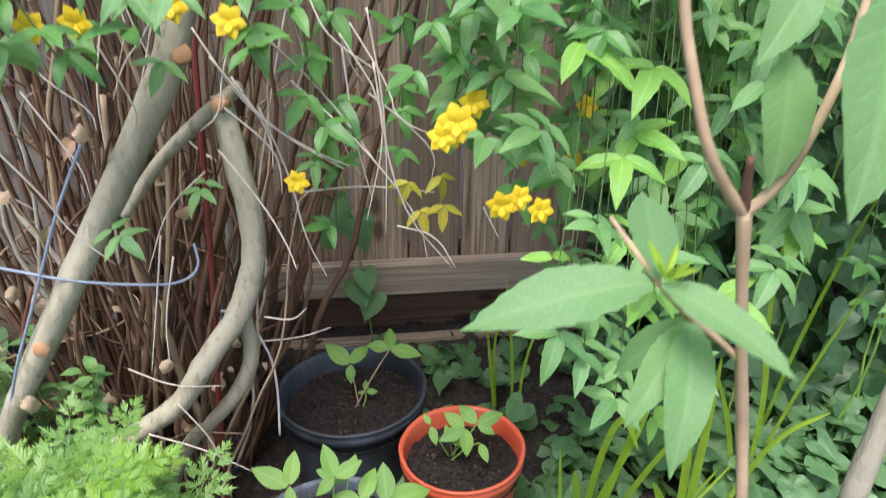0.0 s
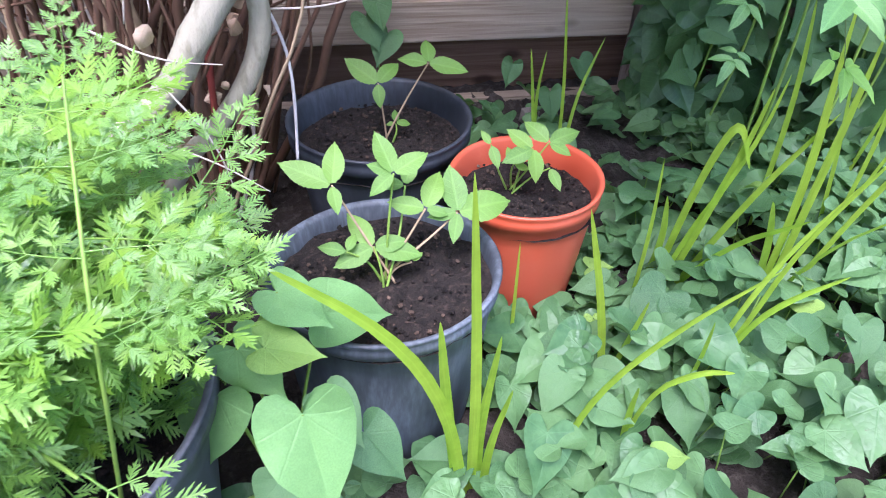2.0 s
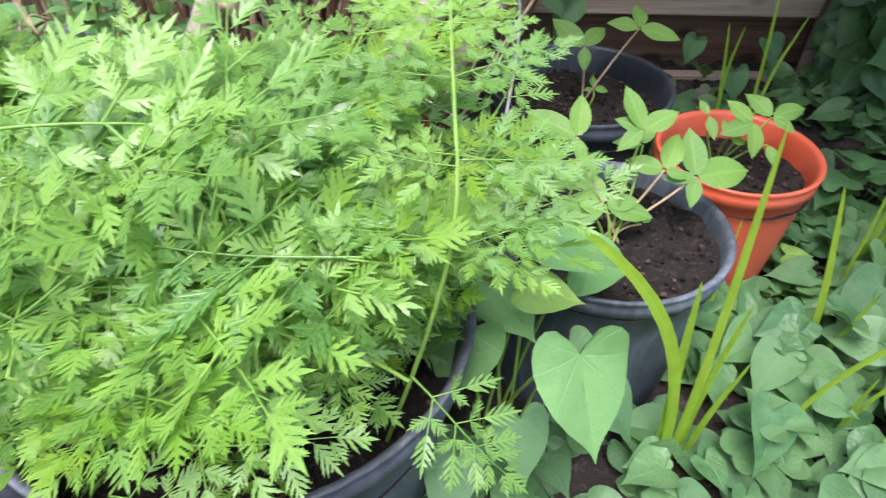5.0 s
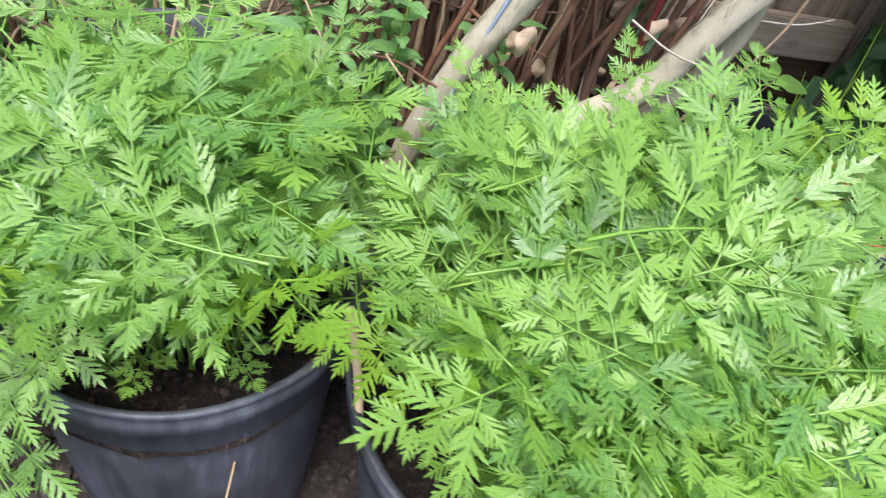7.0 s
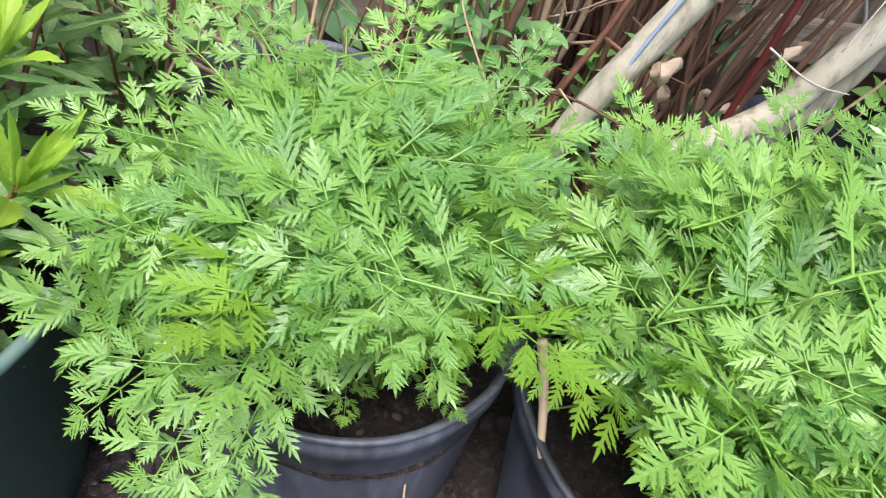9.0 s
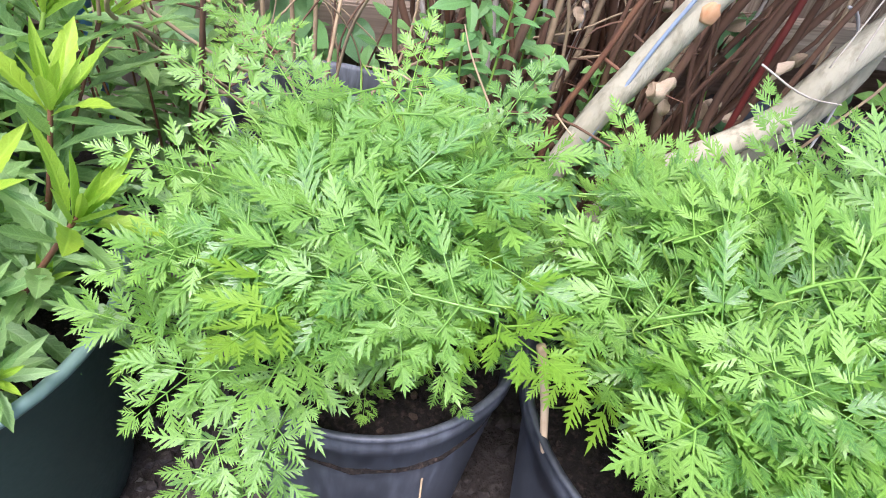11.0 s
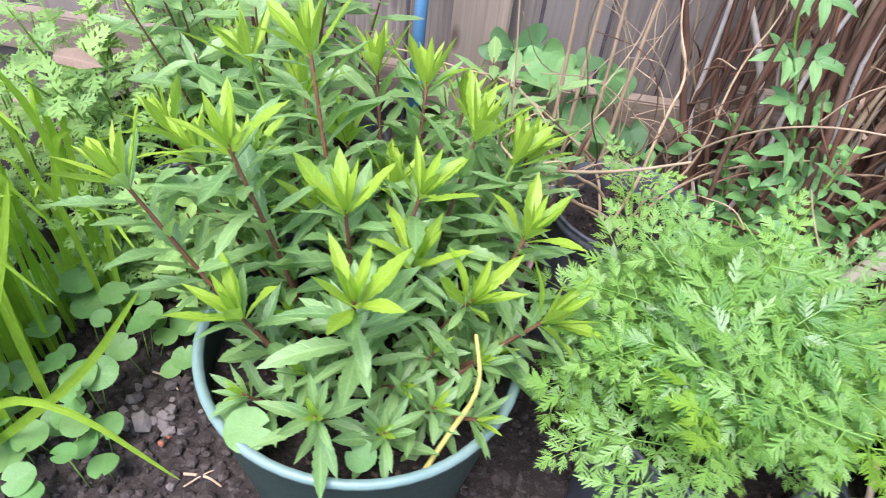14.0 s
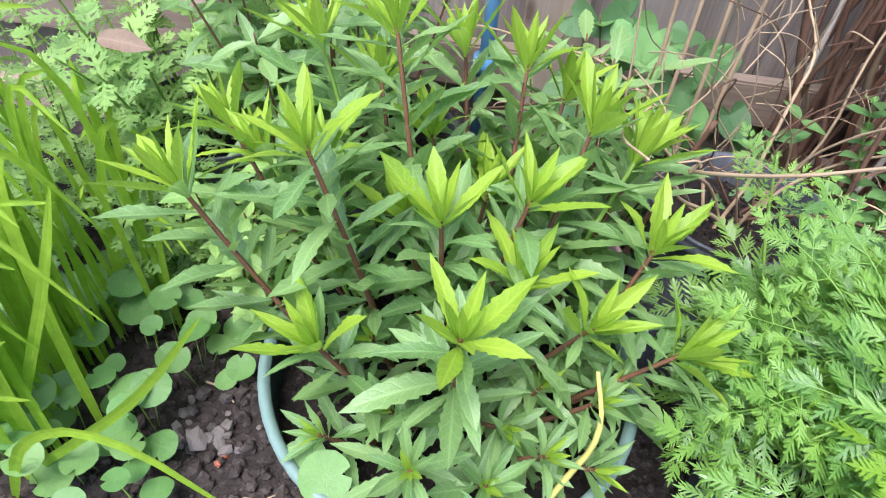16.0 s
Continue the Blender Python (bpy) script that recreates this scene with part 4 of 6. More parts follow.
seedling((-0.245, -0.48, 0.238), [((-0.257, -0.475, 0.336), [(139, 0.060), (48, 0.052), (268, 0.036)]), ((-0.183, -0.475, 0.364), [(160, 0.046), (84, 0.047), (-18, 0.060)]), ((-0.232, -0.475, 0.270), [(85, 0.024), (0, 0.024), (190, 0.014)])], "thin pale green seedling with three-part leaves")
seedling((-0.082, -0.63, 0.236), [((-0.050, -0.65, 0.322), [(127, 0.045), (15, 0.050), (-38, 0.034)]), ((-0.070, -0.648, 0.313), [(205, 0.048), (-88, 0.046), (140, 0.042)]), ((-0.126, -0.64, 0.318), [(120, 0.022), (-80, 0.032)]), ((-0.045, -0.655, 0.285), [(-75, 0.034)]), ((-0.095, -0.65, 0.292), [(100, 0.026), (-20, 0.022)])], "small clump of green seedlings with drooping leaves")
seedling((-0.285, -0.835, 0.272), [((-0.339, -0.815, 0.388), [(152, 0.056), (80, 0.046), (-84, 0.030)]), ((-0.278, -0.82, 0.400), [(108, 0.046), (25, 0.041), (220, 0.032), (150, 0.028)]), ((-0.245, -0.82, 0.354), [(62, 0.049), (166, 0.039), (-20, 0.024)]), ((-0.210, -0.82, 0.346), [(92, 0.053), (13, 0.066), (183, 0.032), (-105, 0.034)]),
                                    ((-0.301, -0.83, 0.318), [(124, 0.048), (204, 0.046), (2, 0.036), (-14, 0.052)]), ((-0.330, -0.84, 0.322), [(165, 0.03), (60, 0.022)]), ((-0.262, -0.79, 0.365), [(70, 0.034), (170, 0.03)]), ((-0.262, -0.84, 0.300), [(40, 0.016), (150, 0.014)])], "clump of lime-green seedlings with toothed leaves")

# ---- large heart-leaved weed between the pots ----
weed = thing("heart_leaved_weed", (-0.40, -0.93, 0.06), "weed with large light green heart-shaped leaves on stalks", "weed")
for at, tipp, up, mt in [
        ((-0.376, -1.056, 0.348), (-0.358, -1.108, 0.272), (0.05, -0.75, 0.65), "heart_big"),
        ((-0.405, -0.985, 0.348), (-0.352, -0.992, 0.335), (-0.05, -0.5, 0.9), "heart_yellow"),
        ((-0.357, -0.948, 0.345), (-0.289, -0.928, 0.312), (-0.1, -0.75, 0.8), "heart_big"),
        ((-0.391, -0.96, 0.385), (-0.345, -0.985, 0.36), (0.0, -0.5, 0.9), "heart_big"),
        ((-0.45, -0.99, 0.30), (-0.475, -1.03, 0.235), (-0.1, -0.75, 0.7), "heart_big"),
        ((-0.43, -0.97, 0.335), (-0.39, -1.0, 0.29), (0.1, -0.7, 0.7), "heart_big"),
        ((-0.405, -1.035, 0.235), (-0.40, -1.08, 0.19), (0.0, -0.7, 0.7), "heart"),
        ((-0.33, -1.0, 0.235), (-0.29, -1.04, 0.20), (0.1, -0.6, 0.8), "heart"),
        ((-0.46, -1.05, 0.20), (-0.48, -1.10, 0.16), (0.0, -0.7, 0.7), "heart"),
        ((-0.36, -0.99, 0.28), (-0.33, -1.03, 0.25), (0.0, -0.6, 0.8), "heart")]:
    d = Vector(tipp) - Vector(at)
    leaf("leaf", "heart", mt, weed, at, d, up, d.length * 0.95, 0.9)
    b = Vector((-0.41 + R1(-0.02, 0.02), -0.95 + R1(-0.02, 0.02), 0.05))
    part("stalk", tube_mesh("stalk", [b, b.lerp(Vector(at), 0.6) + Vector((0, 0.01, 0.02)), at], [0.0022, 0.0018, 0.0014], 5, 2), "green_stem", weed)

# ---- ground cover ----


def clear_of_pots(x, y, m=0.0):
    for (cx, cy), r in ((RED_C, 0.092), (REAR_C, 0.115), (FRONT_C, 0.107), (B_C, 0.17), (A_C, 0.12), (GREEN_C, 0.16)):
        if math.hypot(x - cx, y - cy) < r + m:
            return False
    return True


def ground_cover():
    cover = thing("ground_cover", (0.2, -0.8, 0.06), "dense low carpet of blue-green heart-shaped leaves", "ground cover", kind="stuff")
    single, geo, stalks = 0, [], []
    tries = 0
    while tries < 4700:
        tries += 1
        x, y = R1(-0.48, 1.5), R1(-1.35, -0.05)
        if x < -0.34 and y > -0.95:
            continue
        if x > 1.15 + 0.5 * noise.noise(Vector((y * 4, 3.0, 0.0))) or y < -1.22 + 0.25 * noise.noise(Vector((x * 4, 7.0, 0.0))):
            continue
        if not clear_of_pots(x, y, 0.012):
            continue
        front = max(0.0, min(1.0, (-0.5 - y) / 0.5))
        if x < 0.36 and y > -0.46 and rng.random() < 0.8:
            continue
        low = 0.55 if math.hypot(x - RED_C[0], y - RED_C[1]) < 0.2 or x < -0.15 else 1.0
        h = ground_z(x, y) + (0.015 + 0.10 * R1(0, 1) ** 1.3) * low * (1.0 if y < -0.4 else 0.6)
        s = R1(0.036, 0.062)
        if rng.random() < 0.15:
            s *= 1.25
        a = R1(0, 6.283)
        if noise.noise(Vector((x * 7, y * 7, 5.0))) < -0.32:
            continue
        d = Vector((math.cos(a), math.sin(a) - 0.15, R1(-0.5, 0.2)))
        up = Vector((R1(-0.45, 0.45), R1(-0.65, 0.15), 1))
        near = -0.45 < x < 0.42 and y < -0.55
        if near and single < 300:
            single += 1
            young = rng.random() < 0.09
            if young:
                s *= 0.6
            leaf("leaf", "heart", "heart_yellow" if young else "heart", cover, (x, y, h), d, up, s * 1.05)
        else:
            geo.append(leaf_geo("heart", aim((x, y, h), d, up, s * 1.05)))
        if single <= 300 and rng.random() < 0.35:
            b = Vector((x + R1(-0.02, 0.02), y + R1(-0.01, 0.03), ground_z(x, y)))
            stalks.append(tube([b, b.lerp(Vector((x, y, h)), 0.6), (x, y, h - 0.001)], 0.0011, 4))
    v, f, lf = join_geo(geo)
    tagged(part("leaf_mass", mesh_of("leaf_mass", v, f, lf), "heart_joined", cover), kind="stuff")
    v, f, lf = join_geo(stalks)
    tagged(part("stalk_mass", mesh_of("stalk_mass", v, f, lf), "green_stem", cover), kind="stuff")


ground_cover()

# ---- vine wall at the fence corner ----


def vine_wall():
    wall = thing("vine_thicket", (0.62, -0.25, 0.06), "dense thicket of dark heart-leaved vines against the fence", "vines", kind="stuff")
    stems = []
    for k in range(22):
        x, y = R1(0.4, 1.4), R1(-0.55, -0.04)
        p = [(x, y, 0.05), (x + R1(-0.05, 0.05), y + R1(-0.05, 0.05), 0.4), (x + R1(-0.12, 0.12), y + R1(-0.1, 0.05), R1(0.7, 1.1))]
        stems.append(tube(p, [0.003, 0.0025, 0.0015], 5, 2))
    v, f, lf = join_geo(stems)
    tagged(part("vine_stem_mass", mesh_of("vine_stem", v, f, lf), "green_stem", wall), kind="stuff")
    geo, single = [], 0
    for k in range(1500):
        x = 0.36 + 1.2 * R1(0, 1) ** 1.2
        u = R1(0, 1)
        z = 0.08 + 0.85 * u
        y = -0.02 - R1(0.0, 0.55) * (1 - 0.35 * u) * min(1, (x - 0.1) * 1.6)
        d = Vector((R1(-0.9, 0.8), R1(-0.8, 0.1), R1(-1.0, 0.25)))
        up = Vector((R1(-0.7, 0.4), -0.9, R1(0.1, 1.0)))
        s = R1(0.042, 0.085)
        if x < 0.75 and y < -0.2 and single < 160:
            single += 1
            leaf("leaf", "heart", "vine", wall, (x, y, z), d, up, s)
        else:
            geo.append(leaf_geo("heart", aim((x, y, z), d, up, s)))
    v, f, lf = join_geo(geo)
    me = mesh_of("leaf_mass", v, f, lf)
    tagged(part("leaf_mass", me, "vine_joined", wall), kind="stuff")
    return wall


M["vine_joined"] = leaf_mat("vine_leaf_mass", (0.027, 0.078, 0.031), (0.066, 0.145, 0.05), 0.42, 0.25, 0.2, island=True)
vine_wall()

# a few round vine leaves on the fence behind the pots
creeper = thing("creeper", (-0.21, -0.07, 0.06), "thin creeper with dark round leaves on the fence", "creeper")
part("stem", tube_mesh("stem", [(-0.2, -0.06, 0.05), (-0.22, -0.05, 0.25), (-0.24, -0.06, 0.45), (-0.27, -0.05, 0.6)], 0.002, 5, 2), "green_stem", creeper)
for at, s in [((-0.235, -0.075, 0.46), 0.085), ((-0.285, -0.07, 0.50), 0.08), ((-0.24, -0.10, 0.30), 0.07), ((-0.20, -0.11, 0.27), 0.07), ((-0.31, -0.07, 0.45), 0.07), ((-0.22, -0.1, 0.33), 0.06), ((0.06, -0.12, 0.2), 0.05), ((0.2, -0.14, 0.21), 0.055), ((0.12, -0.2, 0.17), 0.06)]:
    leaf("leaf", "heart", "vine", creeper, at, (R1(-0.4, 0.4), -0.5, -0.7), (0, -0.8, 0.6), s)

# ---- strap-leaved clumps ----


def strap_clump(label, blades, width=0.0135):
    base = blades[0][0]
    cl = thing("strap_leaved_clump", base, label, "grass clump", "strap-leaved clumps")
    for b in blades:
        v, f, lf = strap(b, width * R1(0.8, 1.15) * (1.1 if b[0][0] > 0.1 else 0.9))
        part("blade", mesh_of("blade", v, f, lf), "blade", cl)
    return cl


LIME = "clump of upright lime-green strap leaves, some nibbled"
strap_clump(LIME, [[(-0.214, -0.975, 0.06), (-0.218, -0.972, 0.25), (-0.236, -0.97, 0.492)],
                   [(-0.222, -0.98, 0.06), (-0.25, -0.985, 0.24), (-0.303, -0.985, 0.349), (-0.396, -0.98, 0.43)],
                   [(-0.228, -0.975, 0.06), (-0.25, -0.98, 0.24), (-0.259, -0.98, 0.35)],
                   [(-0.206, -0.97, 0.06), (-0.21, -0.97, 0.18), (-0.198, -0.97, 0.312)],
                   [(-0.2, -0.975, 0.06), (-0.2, -0.98, 0.16), (-0.185, -0.985, 0.25)]])
strap_clump(LIME, [[(-0.005, -0.85, 0.06), (-0.03, -0.85, 0.2), (-0.074, -0.85, 0.358)], [(0.0, -0.85, 0.06), (0.01, -0.86, 0.16), (0.015, -0.87, 0.23)]])
strap_clump(LIME, [[(0.125, -0.715, 0.06), (0.146, -0.72, 0.194), (0.187, -0.72, 0.293), (0.208, -0.72, 0.365), (0.216, -0.72, 0.436)],
                   [(0.13, -0.70, 0.06), (0.14, -0.71, 0.25), (0.155, -0.72, 0.36), (0.175, -0.72, 0.372), (0.20, -0.73, 0.31)],
                   [(0.14, -0.71, 0.06), (0.165, -0.72, 0.22), (0.19, -0.72, 0.34), (0.192, -0.73, 0.425)],
                   [(0.15, -0.71, 0.06), (0.20, -0.72, 0.2), (0.24, -0.73, 0.30), (0.29, -0.74, 0.39)],
                   [(0.11, -0.70, 0.06), (0.12, -0.71, 0.18), (0.10, -0.72, 0.27)],
                   [(0.13, -0.715, 0.06), (0.19, -0.75, 0.2), (0.26, -0.8, 0.27)]])
strap_clump(LIME, [[(0.29, -0.74, 0.06), (0.287, -0.74, 0.23), (0.275, -0.74, 0.347), (0.262, -0.74, 0.416), (0.246, -0.74, 0.53)],
                   [(0.305, -0.74, 0.06), (0.303, -0.74, 0.27), (0.302, -0.74, 0.381), (0.301, -0.74, 0.49)],
                   [(0.28, -0.745, 0.06), (0.25, -0.76, 0.2), (0.2, -0.79, 0.3)],
                   [(0.29, -0.75, 0.06), (0.30, -0.8, 0.22), (0.33, -0.86, 0.32)],
                   [(0.32, -0.75, 0.06), (0.37, -0.76, 0.25), (0.41, -0.77, 0.36), (0.48, -0.78, 0.40)]], 0.017)
strap_clump(LIME, [[(0.09, -0.895, 0.06), (0.126, -0.9, 0.18), (0.155, -0.9, 0.328), (0.222, -0.9, 0.439)],
                   [(0.10, -0.9, 0.06), (0.13, -0.9, 0.19), (0.165, -0.9, 0.235), (0.245, -0.9, 0.265)],
                   [(0.10, -0.89, 0.06), (0.15, -0.86, 0.17), (0.227, -0.82, 0.24), (0.321, -0.8, 0.338)],
                   [(0.075, -0.905, 0.06), (0.07, -0.92, 0.18), (0.06, -0.93, 0.25)]])
strap_clump(LIME, [[(-0.13, -0.975, 0.06), (-0.117, -0.98, 0.12), (-0.094, -0.98, 0.22), (-0.029, -0.98, 0.301), (0.062, -0.98, 0.367)], [(-0.03, -0.96, 0.06), (-0.02, -0.965, 0.19), (0.03, -0.97, 0.22), (0.07, -0.975, 0.215)],
                   [(-0.025, -0.96, 0.06), (-0.04, -0.97, 0.17), (-0.045, -0.98, 0.22)]])
strap_clump(LIME, [[(0.093, -0.35, 0.06), (0.09, -0.35, 0.22), (0.062, -0.35, 0.44)], [(0.11, -0.34, 0.06), (0.13, -0.3, 0.2), (0.2, -0.24, 0.3)], [(0.06, -0.33, 0.06), (0.05, -0.3, 0.2), (0.04, -0.28, 0.3)], [(0.07, -0.3, 0.06), (0.06, -0.28, 0.2), (0.075, -0.27, 0.29)]], 0.008)
strap_clump(LIME, [[(-0.118, -0.79, 0.06), (-0.12, -0.79, 0.15), (-0.124, -0.79, 0.272)], [(0.07, -0.75, 0.06), (0.071, -0.75, 0.22), (0.06, -0.75, 0.35)]], 0.008)
strap_clump(LIME, [[(0.50, -0.62, 0.06), (0.48, -0.64, 0.3), (0.42, -0.66, 0.5), (0.40, -0.68, 0.68)], [(0.52, -0.6, 0.06), (0.55, -0.62, 0.3), (0.6, -0.65, 0.55)], [(0.48, -0.62, 0.06), (0.42, -0.64, 0.26), (0.34, -0.68, 0.42)],
                   [(0.6, -0.5, 0.06), (0.62, -0.52, 0.4), (0.66, -0.56, 0.7)], [(0.4, -0.55, 0.06), (0.38, -0.56, 0.3), (0.33, -0.58, 0.48)]])

# ---- old shrub: pale trunks, thicket of brown stems ----
old = thing("old_shrub", (-0.60, -0.66, 0.05), "old shrub with pale bare trunks and sawn limbs", "shrub")
part("trunk", tube_mesh("trunk", [(-0.80, -0.66, 0.08), (-0.775, -0.675, 0.28), (-0.74, -0.69, 0.415), (-0.655, -0.685, 0.555), (-0.555, -0.68, 0.72), (-0.482, -0.68, 0.841), (-0.43, -0.67, 0.93), (-0.38, -0.64, 1.15)], [0.018, 0.0155, 0.0145, 0.0175, 0.0185, 0.019, 0.020, 0.017], 12, 2, 0.18), "bark", old)
part("trunk", tube_mesh("trunk", [(-0.70, -0.62, 0.06), (-0.66, -0.66, 0.31), (-0.564, -0.67, 0.385), (-0.500, -0.67, 0.425), (-0.462, -0.665, 0.492), (-0.407, -0.66, 0.56), (-0.376, -0.655, 0.635), (-0.371, -0.65, 0.70), (-0.385, -0.645, 0.80), (-0.395, -0.63, 0.87)], [0.016, 0.016, 0.0155, 0.0155, 0.0165, 0.0175, 0.017, 0.0165, 0.0165, 0.013], 12, 2, 0.18), "bark", old)
part("limb", tube_mesh("limb", [(-0.60, -0.60, 0.06), (-0.548, -0.615, 0.28), (-0.44, -0.625, 0.385), (-0.396, -0.63, 0.47), (-0.402, -0.64, 0.55)], [0.0125, 0.012, 0.0115, 0.0125, 0.011], 10, 2, 0.18), "bark", old)
part("limb", tube_mesh("limb", [(-0.55, -0.60, 0.70), (-0.49, -0.61, 0.78), (-0.41, -0.62, 0.85), (-0.37, -0.63, 0.88)], [0.008, 0.009, 0.0095, 0.0095], 9, 2, 0.15), "bark", old)
for at, out, s in [((-0.655, -0.685, 0.555), (0.15, -1, 0.1), 0.012), ((-0.43, -0.67, 0.925), (0.5, -0.8, 0.3), 0.013), ((-0.39, -0.64, 0.86), (-0.3, -1, 0.2), 0.010)]:
    o = Vector(out).normalized()
    v, f, lf = tube([Vector(at), Vector(at) + o * 0.0165, Vector(at) + o * 0.0185], [s, s, s * 0.8], 11, 0, 0.35)
    part("pruning_scar", mesh_of("pruning_scar", v, f, lf), "cut_wood", old, "orange-brown pruning scar")
for at, s in [((-0.674, -0.72, 0.497), 0.04), ((-0.692, -0.715, 0.488), 0.035), ((-0.509, -0.66, 0.498), 0.036), ((-0.58, -0.6, 0.83), 0.035), ((-0.66, -0.58, 0.68), 0.03), ((-0.72, -0.6, 0.6), 0.035), ((-0.76, -0.62, 0.52), 0.03), ((-0.62, -0.62, 0.42), 0.03), ((-0.545, -0.61, 0.77), 0.035)]:
    leaf("dry_leaf", "curl", "dry_leaf", old, at, (R1(-0.5, 0.5), -0.4, -0.9), (R1(-0.6, 0.6), -0.9, 0.3), s * 0.9)

thicket = thing("stem_thicket", (-0.62, -0.48, 0.05), "thicket of many thin brown upright stems", "shrub")
for k in range(160):
    x, y = (R1(-0.82, -0.47), R1(-0.60, -0.16)) if k < 72 else (R1(-0.86, -0.44), R1(-0.42, -0.14))
    p = Vector((x, y, ground_z(x, y) - 0.01))
    lean = Vector((rng.gauss(0.08, 0.2), R1(-0.15, 0.1), 1.0))
    h, r = R1(0.55, 1.3), 0.0024 + 0.0056 * R1(0, 1) ** 1.3
    pts, side = [p], []
    n = 8
    for j in range(n):
        p = p + (lean + Vector((R1(-0.28, 0.28), R1(-0.2, 0.2), 0))) * h / n
        pts.append(p)
        if j > 1 and rng.random() < 0.2:
            e = p + Vector((R1(-0.12, 0.12), R1(-0.09, 0.05), R1(-0.02, 0.13)))
            side.append(tube([p, p.lerp(e, 0.5) + Vector((R1(-0.02, 0.02), 0, R1(-0.02, 0.02))), e], [r * 0.5 + 0.0003, r * 0.4 + 0.0002, 0.0004], 4, 1))
    v, f, lf = tube(pts, [r * (1.15 - 0.6 * j / n) * R1(0.9, 1.1) for j in range(n + 1)], 6, 1)
    bark_of = "brown_stem" if (k >= 72 and rng.random() < 0.9) or rng.random() < 0.5 else ("red_stem" if rng.random() < 0.3 else ("tan_stem" if rng.random() < 0.6 else "dry_twig"))
    st = part("stem", mesh_of("stem", v, f, lf), bark_of, thicket)
    for v, f, lf in side:
        part("twig", mesh_of("twig", v, f, lf), bark_of, st)
for k in range(26):
    x, y, z = R1(-0.9, -0.42), R1(-0.62, -0.4), R1(0.3, 0.95)
    leaf("dry_leaf", "curl", "dry_leaf", thicket, (x, y, z), (R1(-1, 1), R1(-1, 0.3), R1(-1, 0.2)), (R1(-1, 1), -1, 0.4), R1(0.018, 0.035))

cane = thing("cane", (-0.497, -0.56, 0.05), "straight dark red cane standing in the shrub", "cane")
part("shaft", tube_mesh("shaft", [(-0.497, -0.56, 0.04), (-0.478, -0.56, 0.36), (-0.46, -0.56, 0.54), (-0.452, -0.56, 0.64), (-0.43, -0.55, 1.0)], [0.0048, 0.0048, 0.0046, 0.0045, 0.004], 8, 1, 0.1), "red_cane", cane)

wire = thing("garden_wire", (-0.64, -0.70, 0.68), "blue-grey coated garden wire tied round the shrub", "wire")
part("strand", tube_mesh("strand", [(-0.545, -0.70, 0.83), (-0.592, -0.70, 0.745), (-0.621, -0.70, 0.68), (-0.659, -0.70, 0.597), (-0.70, -0.70, 0.51), (-0.735, -0.70, 0.40)], 0.0022, 6, 2), "wire", wire)
part("strand", tube_mesh("strand", [(-0.80, -0.68, 0.70), (-0.66, -0.70, 0.673), (-0.596, -0.70, 0.653), (-0.522, -0.69, 0.637), (-0.467, -0.68, 0.631), (-0.443, -0.67, 0.648), (-0.449, -0.66, 0.68)], 0.002, 6, 2), "wire", wire)
cord = thing("cord", (-0.376, -0.6, 0.3), "thin frayed white cord hanging from the shrub", "cord")
part("strand", tube_mesh("strand", [(-0.44, -0.61, 0.545), (-0.412, -0.6, 0.534), (-0.38, -0.6, 0.465), (-0.372, -0.6, 0.40), (-0.379, -0.6, 0.29)], 0.0021, 6, 2), "cord", cord)

